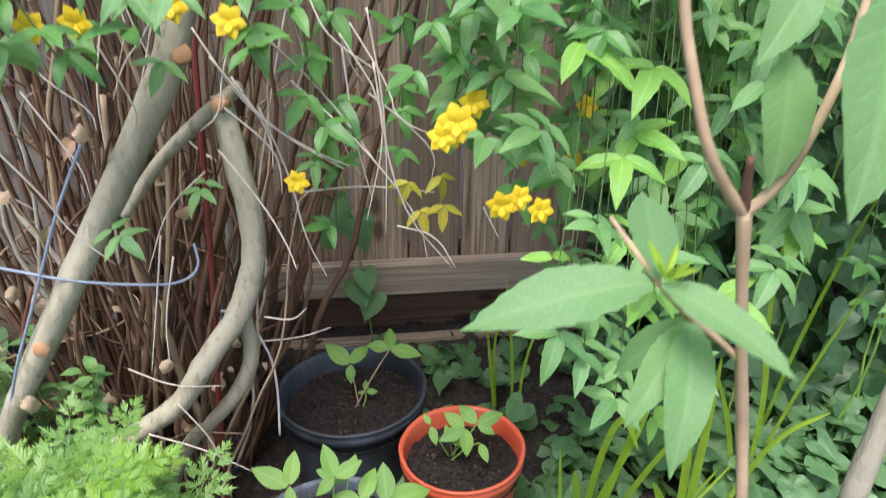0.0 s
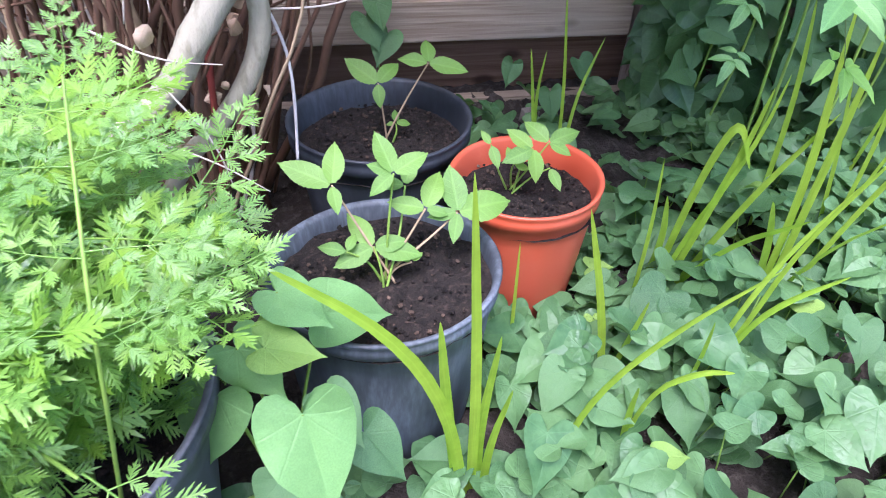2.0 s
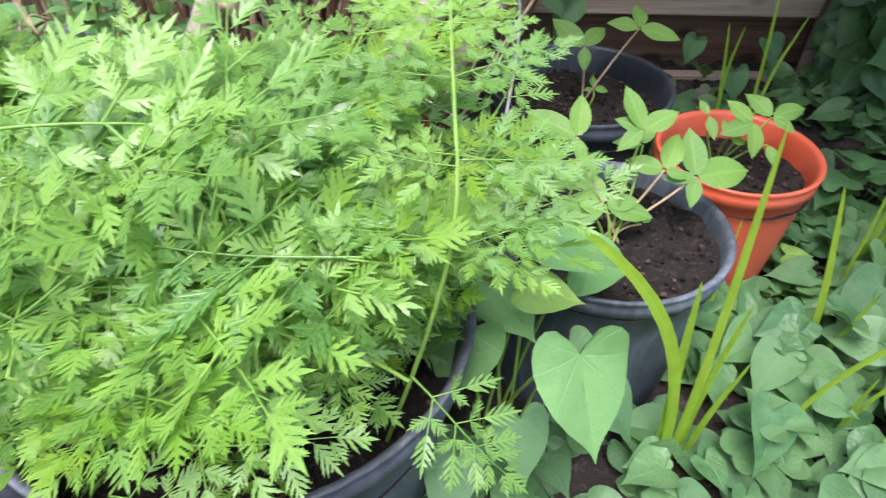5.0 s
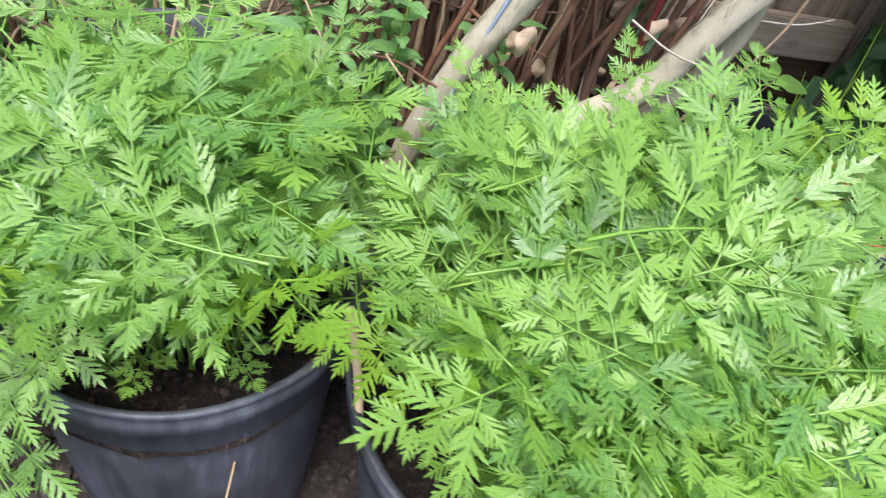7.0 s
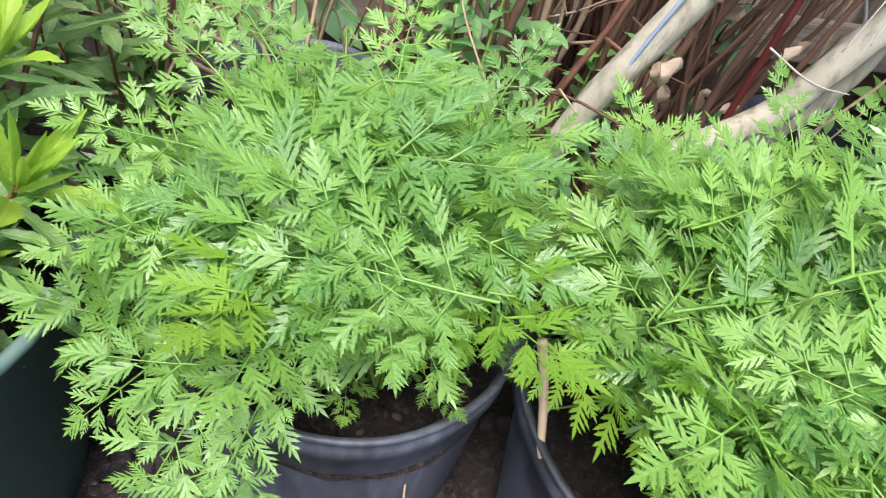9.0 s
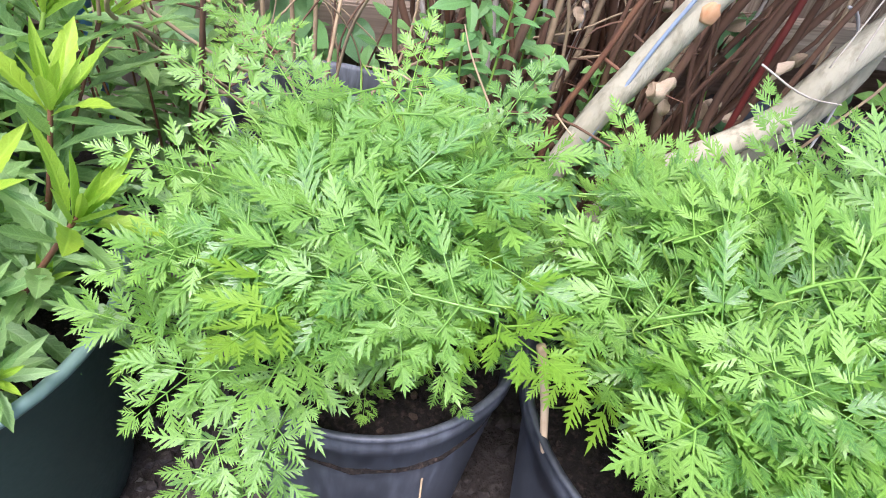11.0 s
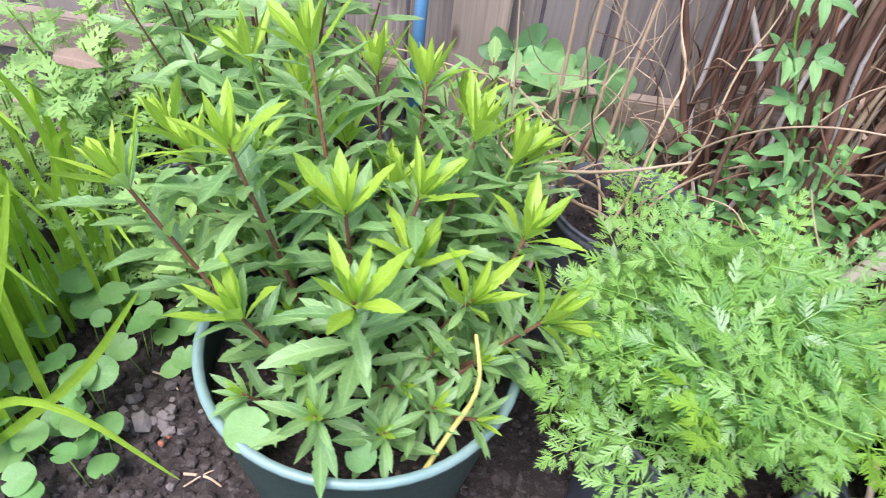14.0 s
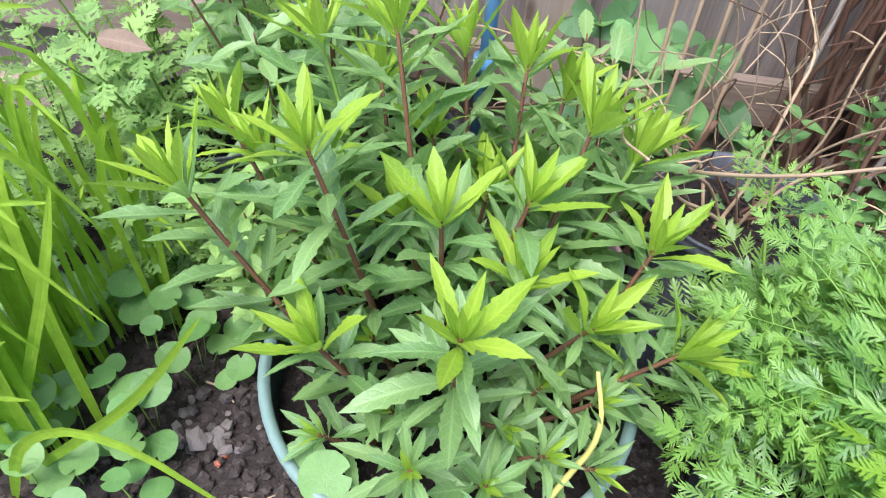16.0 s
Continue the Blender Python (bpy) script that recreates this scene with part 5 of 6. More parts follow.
dead = thing("dead_vine", (-0.25, -0.70, 0.9), "tangle of dry pale hanging twigs", "twigs")
TW = [[(-0.384, -0.72, 0.931), (-0.326, -0.72, 0.848), (-0.244, -0.72, 0.797)], [(-0.40, -0.71, 0.96), (-0.35, -0.72, 0.87), (-0.28, -0.72, 0.82), (-0.236, -0.72, 0.80)],
      [(-0.242, -0.7, 0.952), (-0.186, -0.7, 0.86), (-0.219, -0.7, 0.72)], [(-0.205, -0.72, 0.923), (-0.183, -0.72, 0.75), (-0.109, -0.72, 0.654)], [(-0.21, -0.7, 0.98), (-0.19, -0.7, 0.85), (-0.195, -0.7, 0.70)],
      [(-0.30, -0.7, 0.9), (-0.22, -0.7, 0.82), (-0.15, -0.7, 0.72), (-0.14, -0.7, 0.66)], [(-0.34, -0.7, 0.87), (-0.31, -0.7, 0.78), (-0.30, -0.7, 0.70), (-0.275, -0.7, 0.64)], [(-0.30, -0.68, 0.755), (-0.22, -0.69, 0.765), (-0.13, -0.7, 0.755)],
      [(-0.18, -0.7, 0.71), (-0.13, -0.71, 0.70), (-0.105, -0.72, 0.655)], [(-0.07, -0.72, 0.74), (-0.05, -0.73, 0.70)], [(-0.33, -0.68, 0.95), (-0.26, -0.69, 0.88), (-0.2, -0.7, 0.79)], [(-0.24, -0.66, 0.93), (-0.23, -0.67, 0.82), (-0.21, -0.68, 0.74)],
      [(-0.47, -0.72, 0.72), (-0.49, -0.72, 0.63), (-0.515, -0.72, 0.52)], [(-0.46, -0.72, 0.69), (-0.485, -0.72, 0.6), (-0.49, -0.72, 0.53)], [(-0.42, -0.66, 0.78), (-0.47, -0.68, 0.74), (-0.5, -0.7, 0.66)], [(-0.37, -0.66, 0.56), (-0.33, -0.66, 0.55), (-0.31, -0.66, 0.57)],
      [(-0.40, -0.63, 0.50), (-0.33, -0.63, 0.50), (-0.28, -0.62, 0.51)], [(-0.56, -0.68, 0.50), (-0.5, -0.69, 0.47), (-0.44, -0.68, 0.46)], [(-0.50, -0.69, 0.44), (-0.46, -0.70, 0.38), (-0.45, -0.7, 0.32)], [(-0.55, -0.69, 0.39), (-0.47, -0.70, 0.36), (-0.41, -0.7, 0.31)]]
for k in range(20):
    a = Vector((R1(-0.62, -0.2), R1(-0.76, -0.6), R1(0.82, 1.08)))
    d = Vector((R1(-0.5, 0.7), R1(-0.2, 0.1), -R1(0.3, 1.0))).normalized()
    L = R1(0.08, 0.18)
    b = a + d * L * 0.5 + Vector((R1(-0.012, 0.012), 0, R1(-0.01, 0.015)))
    TW.append([tuple(a), tuple(b), tuple(b + d * L * 0.3 + Vector((R1(-0.018, 0.018), 0, R1(-0.015, 0.01)))), tuple(a + d * L + Vector((R1(-0.03, 0.03), 0, R1(-0.03, 0.0))))])
for t in TW:
    part("twig", tube_mesh("twig", t, [0.0014] + [0.0012] * (len(t) - 2) + [0.0007], 5, 2), "dry_twig", dead)

# ---- winter jasmine: hanging sprays, three-part leaves, yellow flowers ----


def spray_leaves(parent, at, d, material, size, n=3):
    """A three- or five-part leaf at the end of its stalk."""
    d = Vector(d).normalized()
    up = Vector((R1(-0.3, 0.3), -0.5, 0.9))
    s = d.cross(up).normalized()
    leaf("leaf", "oval", material, parent, at, d, up, size * 1.05, 0.66)
    for sg in (-1, 1):
        leaf("leaf", "oval", material, parent, at, d * 0.35 + s * sg, up, size * 0.85, 0.66)
        if n > 3:
            leaf("leaf", "oval", material, parent, Vector(at) - d * size * 0.3, -d * 0.1 + s * sg, up, size * 0.7, 0.66)


def flower(parent, at, face, size):
    fl = part("flower", tube_mesh("flower_throat", [Vector(at) - Vector(face).normalized() * 0.012, Vector(at)], [0.0015, 0.0025], 6), "petal", parent, "bright yellow double flower")
    f = Vector(face).normalized()
    u = f.cross(Vector((0.2, 0.1, 1))).normalized()
    for ring, (n, sc, tilt) in enumerate(((6, 1.0, 0.25), (5, 0.7, 0.7))):
        for k in range(n):
            s = Matrix.Rotation(6.283 * k / n + ring * 0.5, 3, f) @ u
            part("petal", leaf_mesh("petal", k % 2, "petal"), None, fl, "", aim(at, s + f * tilt, f - s * tilt, size * sc))
    return fl


jas = thing("jasmine", (0.35, -0.45, 0.06), "winter jasmine with glossy three-part leaves and yellow double flowers", "climber")
jas_stems = []
M["jasmine_young"] = leaf_mat("young_jasmine_leaf", (0.13, 0.31, 0.05), (0.22, 0.43, 0.07), 0.4, 0.36, 0.2)
JB = []
for k in range(60):
    x0 = R1(-0.15, 1.0) if k % 2 else R1(-0.12, 0.5)
    top = Vector((x0, R1(-0.5, -0.1), R1(1.05, 1.45)))
    drop = R1(0.25, 0.75) * (0.5 if x0 < 0.15 else 1.0)
    end = top + Vector((R1(-0.12, 0.1), -R1(0.2, 0.42), -drop))
    mid = top.lerp(end, 0.45) + Vector((0, -0.12, 0.06))
    JB.append((top, mid, end))
    jas_stems.append(tube([top, mid, end], [0.0022, 0.0018, 0.001], 5, 2))
for a, b in [((-0.62, -0.7, 1.1), (-0.5, -0.80, 0.93)), ((-0.5, -0.7, 1.15), (-0.43, -0.79, 0.96)), ((-0.35, -0.6, 1.15), (-0.33, -0.77, 0.92)), ((-0.3, -0.6, 1.1), (-0.27, -0.72, 0.83)), ((-0.1, -0.6, 1.2), (-0.16, -0.77, 0.90)), ((0.0, -0.55, 1.2), (-0.06, -0.79, 0.78)), ((0.1, -0.5, 1.15), (0.02, -0.75, 0.72)), ((-0.25, -0.6, 1.1), (-0.26, -0.66, 0.68)), ((-0.16, -0.5, 1.1), (-0.17, -0.66, 0.79))]:
    top, end = Vector(a), Vector(b)
    JB.append((top, top.lerp(end, 0.5) + Vector((0, -0.03, 0.02)), end))
    jas_stems.append(tube(JB[-1], [0.002, 0.0016, 0.001], 5, 2))
v, f, lf = join_geo(jas_stems)
tagged(part("stem_mass", mesh_of("stem_mass", v, f, lf), "vine_stem", jas), kind="stuff")
jgeo = []
jcount = 0
for i, (top, mid, end) in enumerate(JB):
    n = 13 if i < 60 else 8
    for k in range(n):
        t = (k + R1(0.2, 0.8)) / n
        p = top.lerp(mid, t * 2) if t < 0.5 else mid.lerp(end, t * 2 - 1)
        d = Vector((R1(-1, 1), R1(-1, 0.2), R1(-0.9, 0.3)))
        at = p + d.normalized() * 0.012
        s = R1(0.038, 0.062)
        if (p.x < 0.45 or i >= 60) and jcount < 100:
            jcount += 1
            spray_leaves(jas, at, d, "jasmine", s, 3)
        else:
            dn = d.normalized()
            up = Vector((R1(-0.3, 0.3), -0.5, 0.9))
            sd = dn.cross(up).normalized()
            jgeo.append(leaf_geo("oval", aim(at, dn, up, s, 0.7)))
            for sg in (-1, 1):
                jgeo.append(leaf_geo("oval", aim(at, dn * 0.35 + sd * sg, up, s * 0.8, 0.7)))
# Unseen leaves overhead, added to shade the fence and thicket; the last 140 thicken it.
for k in range(760):
    p = Vector((R1(-1.0, 1.3) if k < 620 else R1(-0.95, -0.05), R1(-0.75, -0.08), R1(1.12, 1.5)))
    jgeo.append(leaf_geo("oval", aim(p, (R1(-1, 1), R1(-1, 1), R1(-0.6, 0.3)), (R1(-0.4, 0.4), -0.3, 1), R1(0.045, 0.07), 1.0)))
v, f, lf = join_geo(jgeo)
tagged(part("leaf_mass", mesh_of("leaf_mass", v, f, lf), "jasmine_joined", jas), kind="stuff")
for at, s in [((-0.407, -0.76, 0.987), 0.02), ((-0.352, -0.76, 0.972), 0.02), ((-0.137, -0.901, 0.898), 0.02), ((-0.15, -0.90, 0.885), 0.016), ((-0.085, -0.88, 0.806), 0.018), ((-0.067, -0.88, 0.814), 0.015), ((-0.044, -0.88, 0.799), 0.016), ((-0.115, -0.775, 0.868), 0.023), ((-0.095, -0.765, 0.885), 0.02), ((-0.12, -0.76, 0.85), 0.02), ((-0.299, -0.75, 0.793), 0.016), ((-0.054, -0.76, 0.757), 0.017), ((-0.004, -0.76, 0.751), 0.016), ((0.062, -0.7, 0.863), 0.017), ((0.05, -0.7, 0.793), 0.016), ((-0.03, -0.74, 0.814), 0.017), ((-0.538, -0.77, 0.968), 0.018), ((-0.495, -0.77, 0.971), 0.02)]:
    flower(jas, at, (R1(-0.3, 0.2), -1, R1(-0.1, 0.3)), s)
for at in [(-0.165, -0.70, 0.77), (-0.125, -0.71, 0.78), (-0.15, -0.7, 0.73), (-0.12, -0.71, 0.74)]:
    spray_leaves(jas, at, (R1(-0.5, 0.5), -0.3, -1), "jasmine_yellow", 0.036)
for at in [(-0.51, -0.74, 0.73), (-0.42, -0.70, 0.77), (0.09, -0.62, 0.62), (0.12, -0.64, 0.55), (0.05, -0.6, 0.66), (0.13, -0.62, 0.60), (0.17, -0.66, 0.50), (0.16, -0.68, 0.44), (0.07, -0.62, 0.58), (0.19, -0.62, 0.56), (0.22, -0.6, 0.6), (-0.28, -0.7, 0.80)]:
    spray_leaves(jas, at, (R1(-0.7, 0.7), -0.5, -0.4), "jasmine", R1(0.035, 0.045), 5)

low_spray = []
for at in [(-0.008, -0.95, 0.666), (0.012, -0.92, 0.695), (0.072, -0.89, 0.686), (-0.037, -0.95, 0.695), (0.05, -0.92, 0.631), (0.091, -0.89, 0.705), (0.035, -0.95, 0.604), (0.106, -0.92, 0.596), (0.119, -0.89, 0.521), (0.101, -0.95, 0.648), (0.002, -0.92, 0.798), (0.047, -0.89, 0.767), (-0.03, -0.95, 0.749), (0.07, -0.92, 0.759), (0.14, -0.89, 0.684), (-0.044, -0.95, 0.765)]:
    spray_leaves(jas, at, (R1(-0.8, 0.8), -0.5, R1(-0.6, 0.2)), "jasmine_young" if rng.random() < 0.6 else "jasmine", R1(0.040, 0.056), 5)
    low_spray.append(tube([at, (at[0] + 0.06, at[1] + 0.14, at[2] + 0.10), (at[0] + 0.12, -0.62, at[2] + 0.35)], [0.0005, 0.0007, 0.0009], 4, 2))
v, f, lf = join_geo(low_spray)
tagged(part("stem_mass", mesh_of("stem_mass", v, f, lf), "vine_stem", jas), kind="stuff")
for k in range(85):
    at = (R1(-0.10, 0.40), R1(-0.86, -0.52), 0.0)
    low = 0.80 if at[0] < 0.1 else 0.62
    spray_leaves(jas, (at[0], at[1], R1(low, 1.05)), (R1(-0.8, 0.8), -0.5, R1(-0.8, 0.1)), "jasmine" if k % 4 else "jasmine_young", R1(0.05, 0.075), 5 if k % 2 else 3)
for k in range(12):
    spray_leaves(jas, (R1(-0.60, -0.36), R1(-0.84, -0.72), R1(0.93, 1.02)), (R1(-0.8, 0.8), -0.5, R1(-0.8, 0.1)), "jasmine", R1(0.038, 0.055), 3)

# ---- tall shrub close to the path ----
tall = thing("tall_shrub", (0.0, -1.30, 0.06), "tall shrub with brown forked stems and large soft lance leaves", "shrub")
FORK, TWIG = Vector((-0.054, -1.222, 0.937)), Vector((-0.09, -1.221, 0.902))
part("stem", tube_mesh("stem", [(0.0, -1.30, 0.04), (-0.003, -1.285, 0.40), (-0.016, -1.255, 0.66), (-0.024, -1.236, 0.765), (-0.026, -1.224, 0.804), (-0.044, -1.222, 0.885), FORK], [0.0055, 0.0046, 0.0036, 0.0032, 0.0036, 0.003, 0.0034], 10, 2, 0.2), "tan_stem", tall)
part("branch", tube_mesh("branch", [FORK, (-0.065, -1.224, 0.947), (-0.082, -1.228, 0.969), (-0.089, -1.22, 0.996), (-0.095, -1.209, 1.028), (-0.10, -1.2, 1.09)], [0.003, 0.0028, 0.0026, 0.0025, 0.0024, 0.002], 9, 2, 0.15), "tan_stem", tall)
part("branch", tube_mesh("branch", [FORK, (-0.046, -1.224, 0.946), (-0.034, -1.222, 0.962), (-0.009, -1.204, 0.994), (0.007, -1.188, 1.022), (0.02, -1.17, 1.09)], [0.003, 0.0028, 0.0026, 0.0025, 0.0024, 0.002], 9, 2, 0.15), "tan_stem", tall)
part("branch", tube_mesh("branch", [FORK, (-0.059, -1.226, 0.953), (-0.062, -1.229, 0.966)], [0.0026, 0.0021, 0.0018], 8, 1, 0.15), "brown_stem", tall, "short dead stub")
part("branch", tube_mesh("branch", [(-0.034, -1.223, 0.85), (-0.05, -1.217, 0.865), (-0.066, -1.216, 0.877), TWIG, (-0.103, -1.186, 0.922)], [0.0022, 0.002, 0.002, 0.0017, 0.0013], 8, 2, 0.15), "tan_stem", tall)
part("stem", tube_mesh("stem", [(0.36, -1.03, 0.06), (0.28, -1.05, 0.35), (0.235, -1.07, 0.55), (0.27, -1.05, 0.75), (0.32, -1.02, 0.95)], [0.015, 0.013, 0.0115, 0.010, 0.008], 10, 2, 0.25), "bark", tall, "thick flaking grey-brown stem")
LOWN = Vector((-0.066, -1.216, 0.877))
for root, tipp, w in [(TWIG, (-0.185, -1.228, 0.901), 1.05), (TWIG, (-0.050, -1.278, 0.897), 1.0), (TWIG, (-0.072, -1.158, 0.93), 1.2), (LOWN, (-0.091, -1.281, 0.846), 1.05), (LOWN, (-0.106, -1.215, 0.848), 1.15), (LOWN, (-0.108, -1.252, 0.846), 1.0),
                      (Vector((0.0, -1.22, 1.03)), (0.012, -1.235, 0.95), 1.3), (Vector((0.01, -1.19, 1.05)), (0.05, -1.2, 0.96), 1.2), (Vector((-0.01, -1.205, 1.0)), (0.035, -1.24, 0.975), 1.1)]:
    d = Vector(tipp) - root
    leaf("leaf", "shrub", "front_shrub", tall, root + d * 0.03, d, (0.0, -0.55, 1), d.length * 1.03, w)
for root, tipp, w in [((-0.043, -1.21, 1.007), (-0.048, -1.243, 0.956), 1.5), ((-0.017, -1.232, 1.038), (-0.045, -1.284, 0.957), 1.4), ((-0.035, -1.206, 1.041), (-0.066, -1.229, 1.006), 1.3)]:
    d = Vector(tipp) - Vector(root)
    leaf("leaf", "shrub", "front_shrub", tall, root, d, (0.1, -0.8, 0.7), d.length, w)
for k in range(6):
    a = k * 1.05
    leaf("leaf", "tip", "lance_tip", tall, TWIG + Vector((0.003, 0, 0.002)), (math.cos(a) * 0.6, math.sin(a) * 0.6 - 0.3, 0.7), (0, -0.5, 0.5), 0.016 + 0.003 * (k % 3))
for at, tips in [((-0.015, -1.255, 0.66), [(-0.085, -1.24, 0.665), (-0.065, -1.20, 0.69), (0.06, -1.28, 0.64), (-0.03, -1.20, 0.62), (0.05, -1.2, 0.68)]), ((-0.003, -1.285, 0.45), [(0.09, -1.3, 0.47), (-0.03, -1.25, 0.42)])]:
    for t in tips:
        d = Vector(t) - Vector(at)
        leaf("leaf", "shrub", "front_shrub", tall, at, d, (0.0, -0.5, 1), d.length * 1.05, 0.95)

# ---- west end: pennywort, grass, back pots ----


def pennywort():
    pw = thing("pennywort", (-1.85, -0.8, 0.0), "creeping pennywort with small round scalloped leaves on bare soil", "ground cover")
    spots = [(-1.912, -0.648, 0.10), (-1.932, -0.769, 0.10), (-1.845, -0.744, 0.10), (-1.765, -0.714, 0.05), (-1.723, -0.738, 0.03), (-1.876, -0.812, 0.10), (-1.823, -0.852, 0.10), (-1.746, -0.957, 0.05), (-1.787, -0.932, 0.06), (-1.855, -0.942, 0.07),
             (-1.75, -0.67, 0.04), (-1.79, -0.69, 0.05), (-1.95, -0.70, 0.10), (-1.88, -0.70, 0.09), (-1.98, -0.80, 0.1), (-1.80, -0.78, 0.09), (-1.90, -0.87, 0.09), (-1.74, -0.76, 0.03), (-1.82, -0.9, 0.08), (-1.77, -0.90, 0.05), (-1.84, -1.0, 0.07), (-1.92, -0.92, 0.08)]
    for k in range(80):
        spots.append((R1(-2.15, -1.78), R1(-1.02, -0.5), R1(0.04, 0.13)))
    for x, y, z in spots:
        z += R1(-0.01, 0.01)
        part("stalk", tube_mesh("stalk", [(x + R1(-0.02, 0.02), y + R1(-0.02, 0.02), ground_z(x, y) - 0.004), (x, y, z)], 0.0012, 4), "green_stem", pw)
        a = R1(0, 6.28)
        leaf("leaf", "round", "round", pw, (x, y, z), (math.cos(a), math.sin(a), R1(-0.2, 0.2)), (R1(-0.4, 0.4), R1(-0.6, 0.1), 1), R1(0.034, 0.058))
    return pw


pennywort()
tubw = thing("pennywort_sprig", (-1.36, -1.0, 0.26), "two round pennywort leaves growing in the tub", "weed")
for x, y, z, s in [(-1.485, -1.02, 0.325, 0.05), (-1.51, -1.0, 0.318, 0.04), (-1.362, -1.022, 0.312, 0.036)]:
    part("stalk", tube_mesh("stalk", [(x + 0.03, y + 0.03, 0.262), (x, y, z)], 0.0012, 4), "green_stem", tubw)
    leaf("leaf", "round", "round", tubw, (x, y, z), (R1(-1, 1), -0.4, 0), (0.1, -0.5, 1), s)


def grass_clump(base, n, h, spread, label, seedv, width=0.012):
    q = random.Random(seedv)
    g = thing("grass_clump", (*base, 0.0), label, "grass clump")
    for k in range(n):
        a = q.uniform(0, 6.283)
        b = Vector((base[0] + q.gauss(0, 0.03), base[1] + q.gauss(0, 0.04), ground_z(*base) - 0.005))
        hh = h * q.uniform(0.6, 1.1)
        o = spread * q.uniform(0.3, 1.0)
        d = Vector((math.cos(a), math.sin(a), 0))
        v, f, lf = strap([b, b + d * o * 0.12 + Vector((0, 0, hh * 0.5)), b + d * o * 0.45 + Vector((0, 0, hh * 0.92)), b + d * o + Vector((0, 0, hh * q.uniform(0.55, 1.0)))], width * q.uniform(0.7, 1.2))
        part("blade", mesh_of("blade", v, f, lf), "blade", g)
    return g


GR = "clump of long arching bright green grass-like blades"
grass_clump((-1.98, -0.76), 40, 0.66, 0.16, GR, 21, 0.012)
grass_clump((-1.97, -0.91), 38, 0.56, 0.20, GR, 22, 0.014)
grass_clump((-1.92, -0.64), 20, 0.52, 0.14, GR, 23, 0.010)
grass_clump((-2.09, -0.84), 24, 0.62, 0.16, GR, 24, 0.013)
near_g = thing("grass_clump", (-1.98, -0.98, 0.0), "low arching bright green blades over the soil", "grass clump")
for b in [[(-1.96, -0.95, 0.0), (-1.85, -0.95, 0.12), (-1.713, -0.95, 0.274), (-1.61, -0.95, 0.44)], [(-1.95, -0.98, 0.0), (-1.85, -0.99, 0.22), (-1.72, -1.0, 0.3), (-1.60, -1.0, 0.14)], [(-2.0, -0.9, 0.0), (-1.9, -0.9, 0.2), (-1.8, -0.9, 0.40), (-1.77, -0.88, 0.5)],
          [(-2.0, -0.95, 0.0), (-1.93, -0.97, 0.2), (-1.86, -0.99, 0.30), (-1.78, -1.0, 0.33)], [(-1.99, -0.92, 0.0), (-1.95, -0.94, 0.18), (-1.9, -0.95, 0.3), (-1.82, -0.96, 0.36)], [(-1.97, -1.0, 0.0), (-1.9, -1.02, 0.15), (-1.84, -1.05, 0.22)]]:
    v, f, lf = strap(b, 0.014)
    part("blade", mesh_of("blade", v, f, lf), "blade", near_g)


def leafy_bush(name, c, soil, n, spread, h, kind, material, stem_mat, size, label, seedv, wide=1.0, step=0.022, category="plant", up_lean=0.3):
    """Upright shoots with leaves all along them."""
    q = random.Random(seedv)
    pl = thing(name, (c[0], c[1], soil), label, category)
    for k in range(n):
        a = k * 2.4 + q.uniform(-0.4, 0.4)
        r = spread * math.sqrt((k + 0.5) / n)
        root = Vector((c[0] + 0.4 * r * math.cos(a), c[1] + 0.4 * r * math.sin(a), soil - 0.006))
        tip = Vector((c[0] + r * math.cos(a), c[1] + r * math.sin(a), soil + h * q.uniform(0.6, 1.05)))
        mid = root.lerp(tip, 0.5) + Vector((q.uniform(-0.02, 0.02), q.uniform(-0.02, 0.02), 0))
        part("stem", tube_mesh("stem", [root, mid, tip], [0.0028, 0.0022, 0.0013], 5, 2), stem_mat, pl)
        L = (tip - root).length
        axis = (tip - root).normalized()
        side = axis.cross(Vector((q.uniform(-1, 1), q.uniform(-1, 1), 0.1))).normalized()
        m = max(3, int(L / step))
        for j in range(m):
            f = 0.15 + 0.85 * (j + 0.5) / m
            p = root.lerp(mid, f * 2) if f < 0.5 else mid.lerp(tip, min(1, f * 2 - 1))
            side = Matrix.Rotation(1.9 + q.uniform(-0.4, 0.4), 3, axis) @ side
            for sg in (-1, 1):
                d = (side * sg + axis * q.uniform(0.1, up_lean + 0.4)).normalized()
                leaf("leaf", kind, material, pl, p, d, axis + Vector((0, -0.2, 0.5)), size * q.uniform(0.7, 1.15), wide)
    return pl


make_pot("plant_pot", (-1.86, -0.42), 0.135, 0.105, 0.0, 0.275, "black_pot", "dark blue-black plastic pot behind the tub", "plant pot", 0.025, 0.04)
leafy_bush("mugwort", (-1.86, -0.42), 0.235, 26, 0.24, 0.32, "lobed", "mugwort", "green_stem", 0.055, "bushy mugwort with grey-green lobed leaves in a pot", 31, 1.1, 0.036)
leafy_bush("mugwort", (-2.15, -0.45), 0.0, 24, 0.28, 0.48, "lobed", "mugwort", "green_stem", 0.055, "tall bushy mugwort with grey-green lobed leaves", 32, 1.1, 0.042)
make_pot("plant_pot", (-1.58, -0.36), 0.13, 0.10, 0.0, 0.25, "black_pot", "black plastic pot standing before the fence", "plant pot", 0.025, 0.04)
leafy_bush("leafy_shrub", (-1.65, -0.42), 0.21, 24, 0.22, 0.46, "lance", "lance", "red_stem", 0.075, "leafy green shrub with toothed lance leaves", 33, 1.1, 0.030)
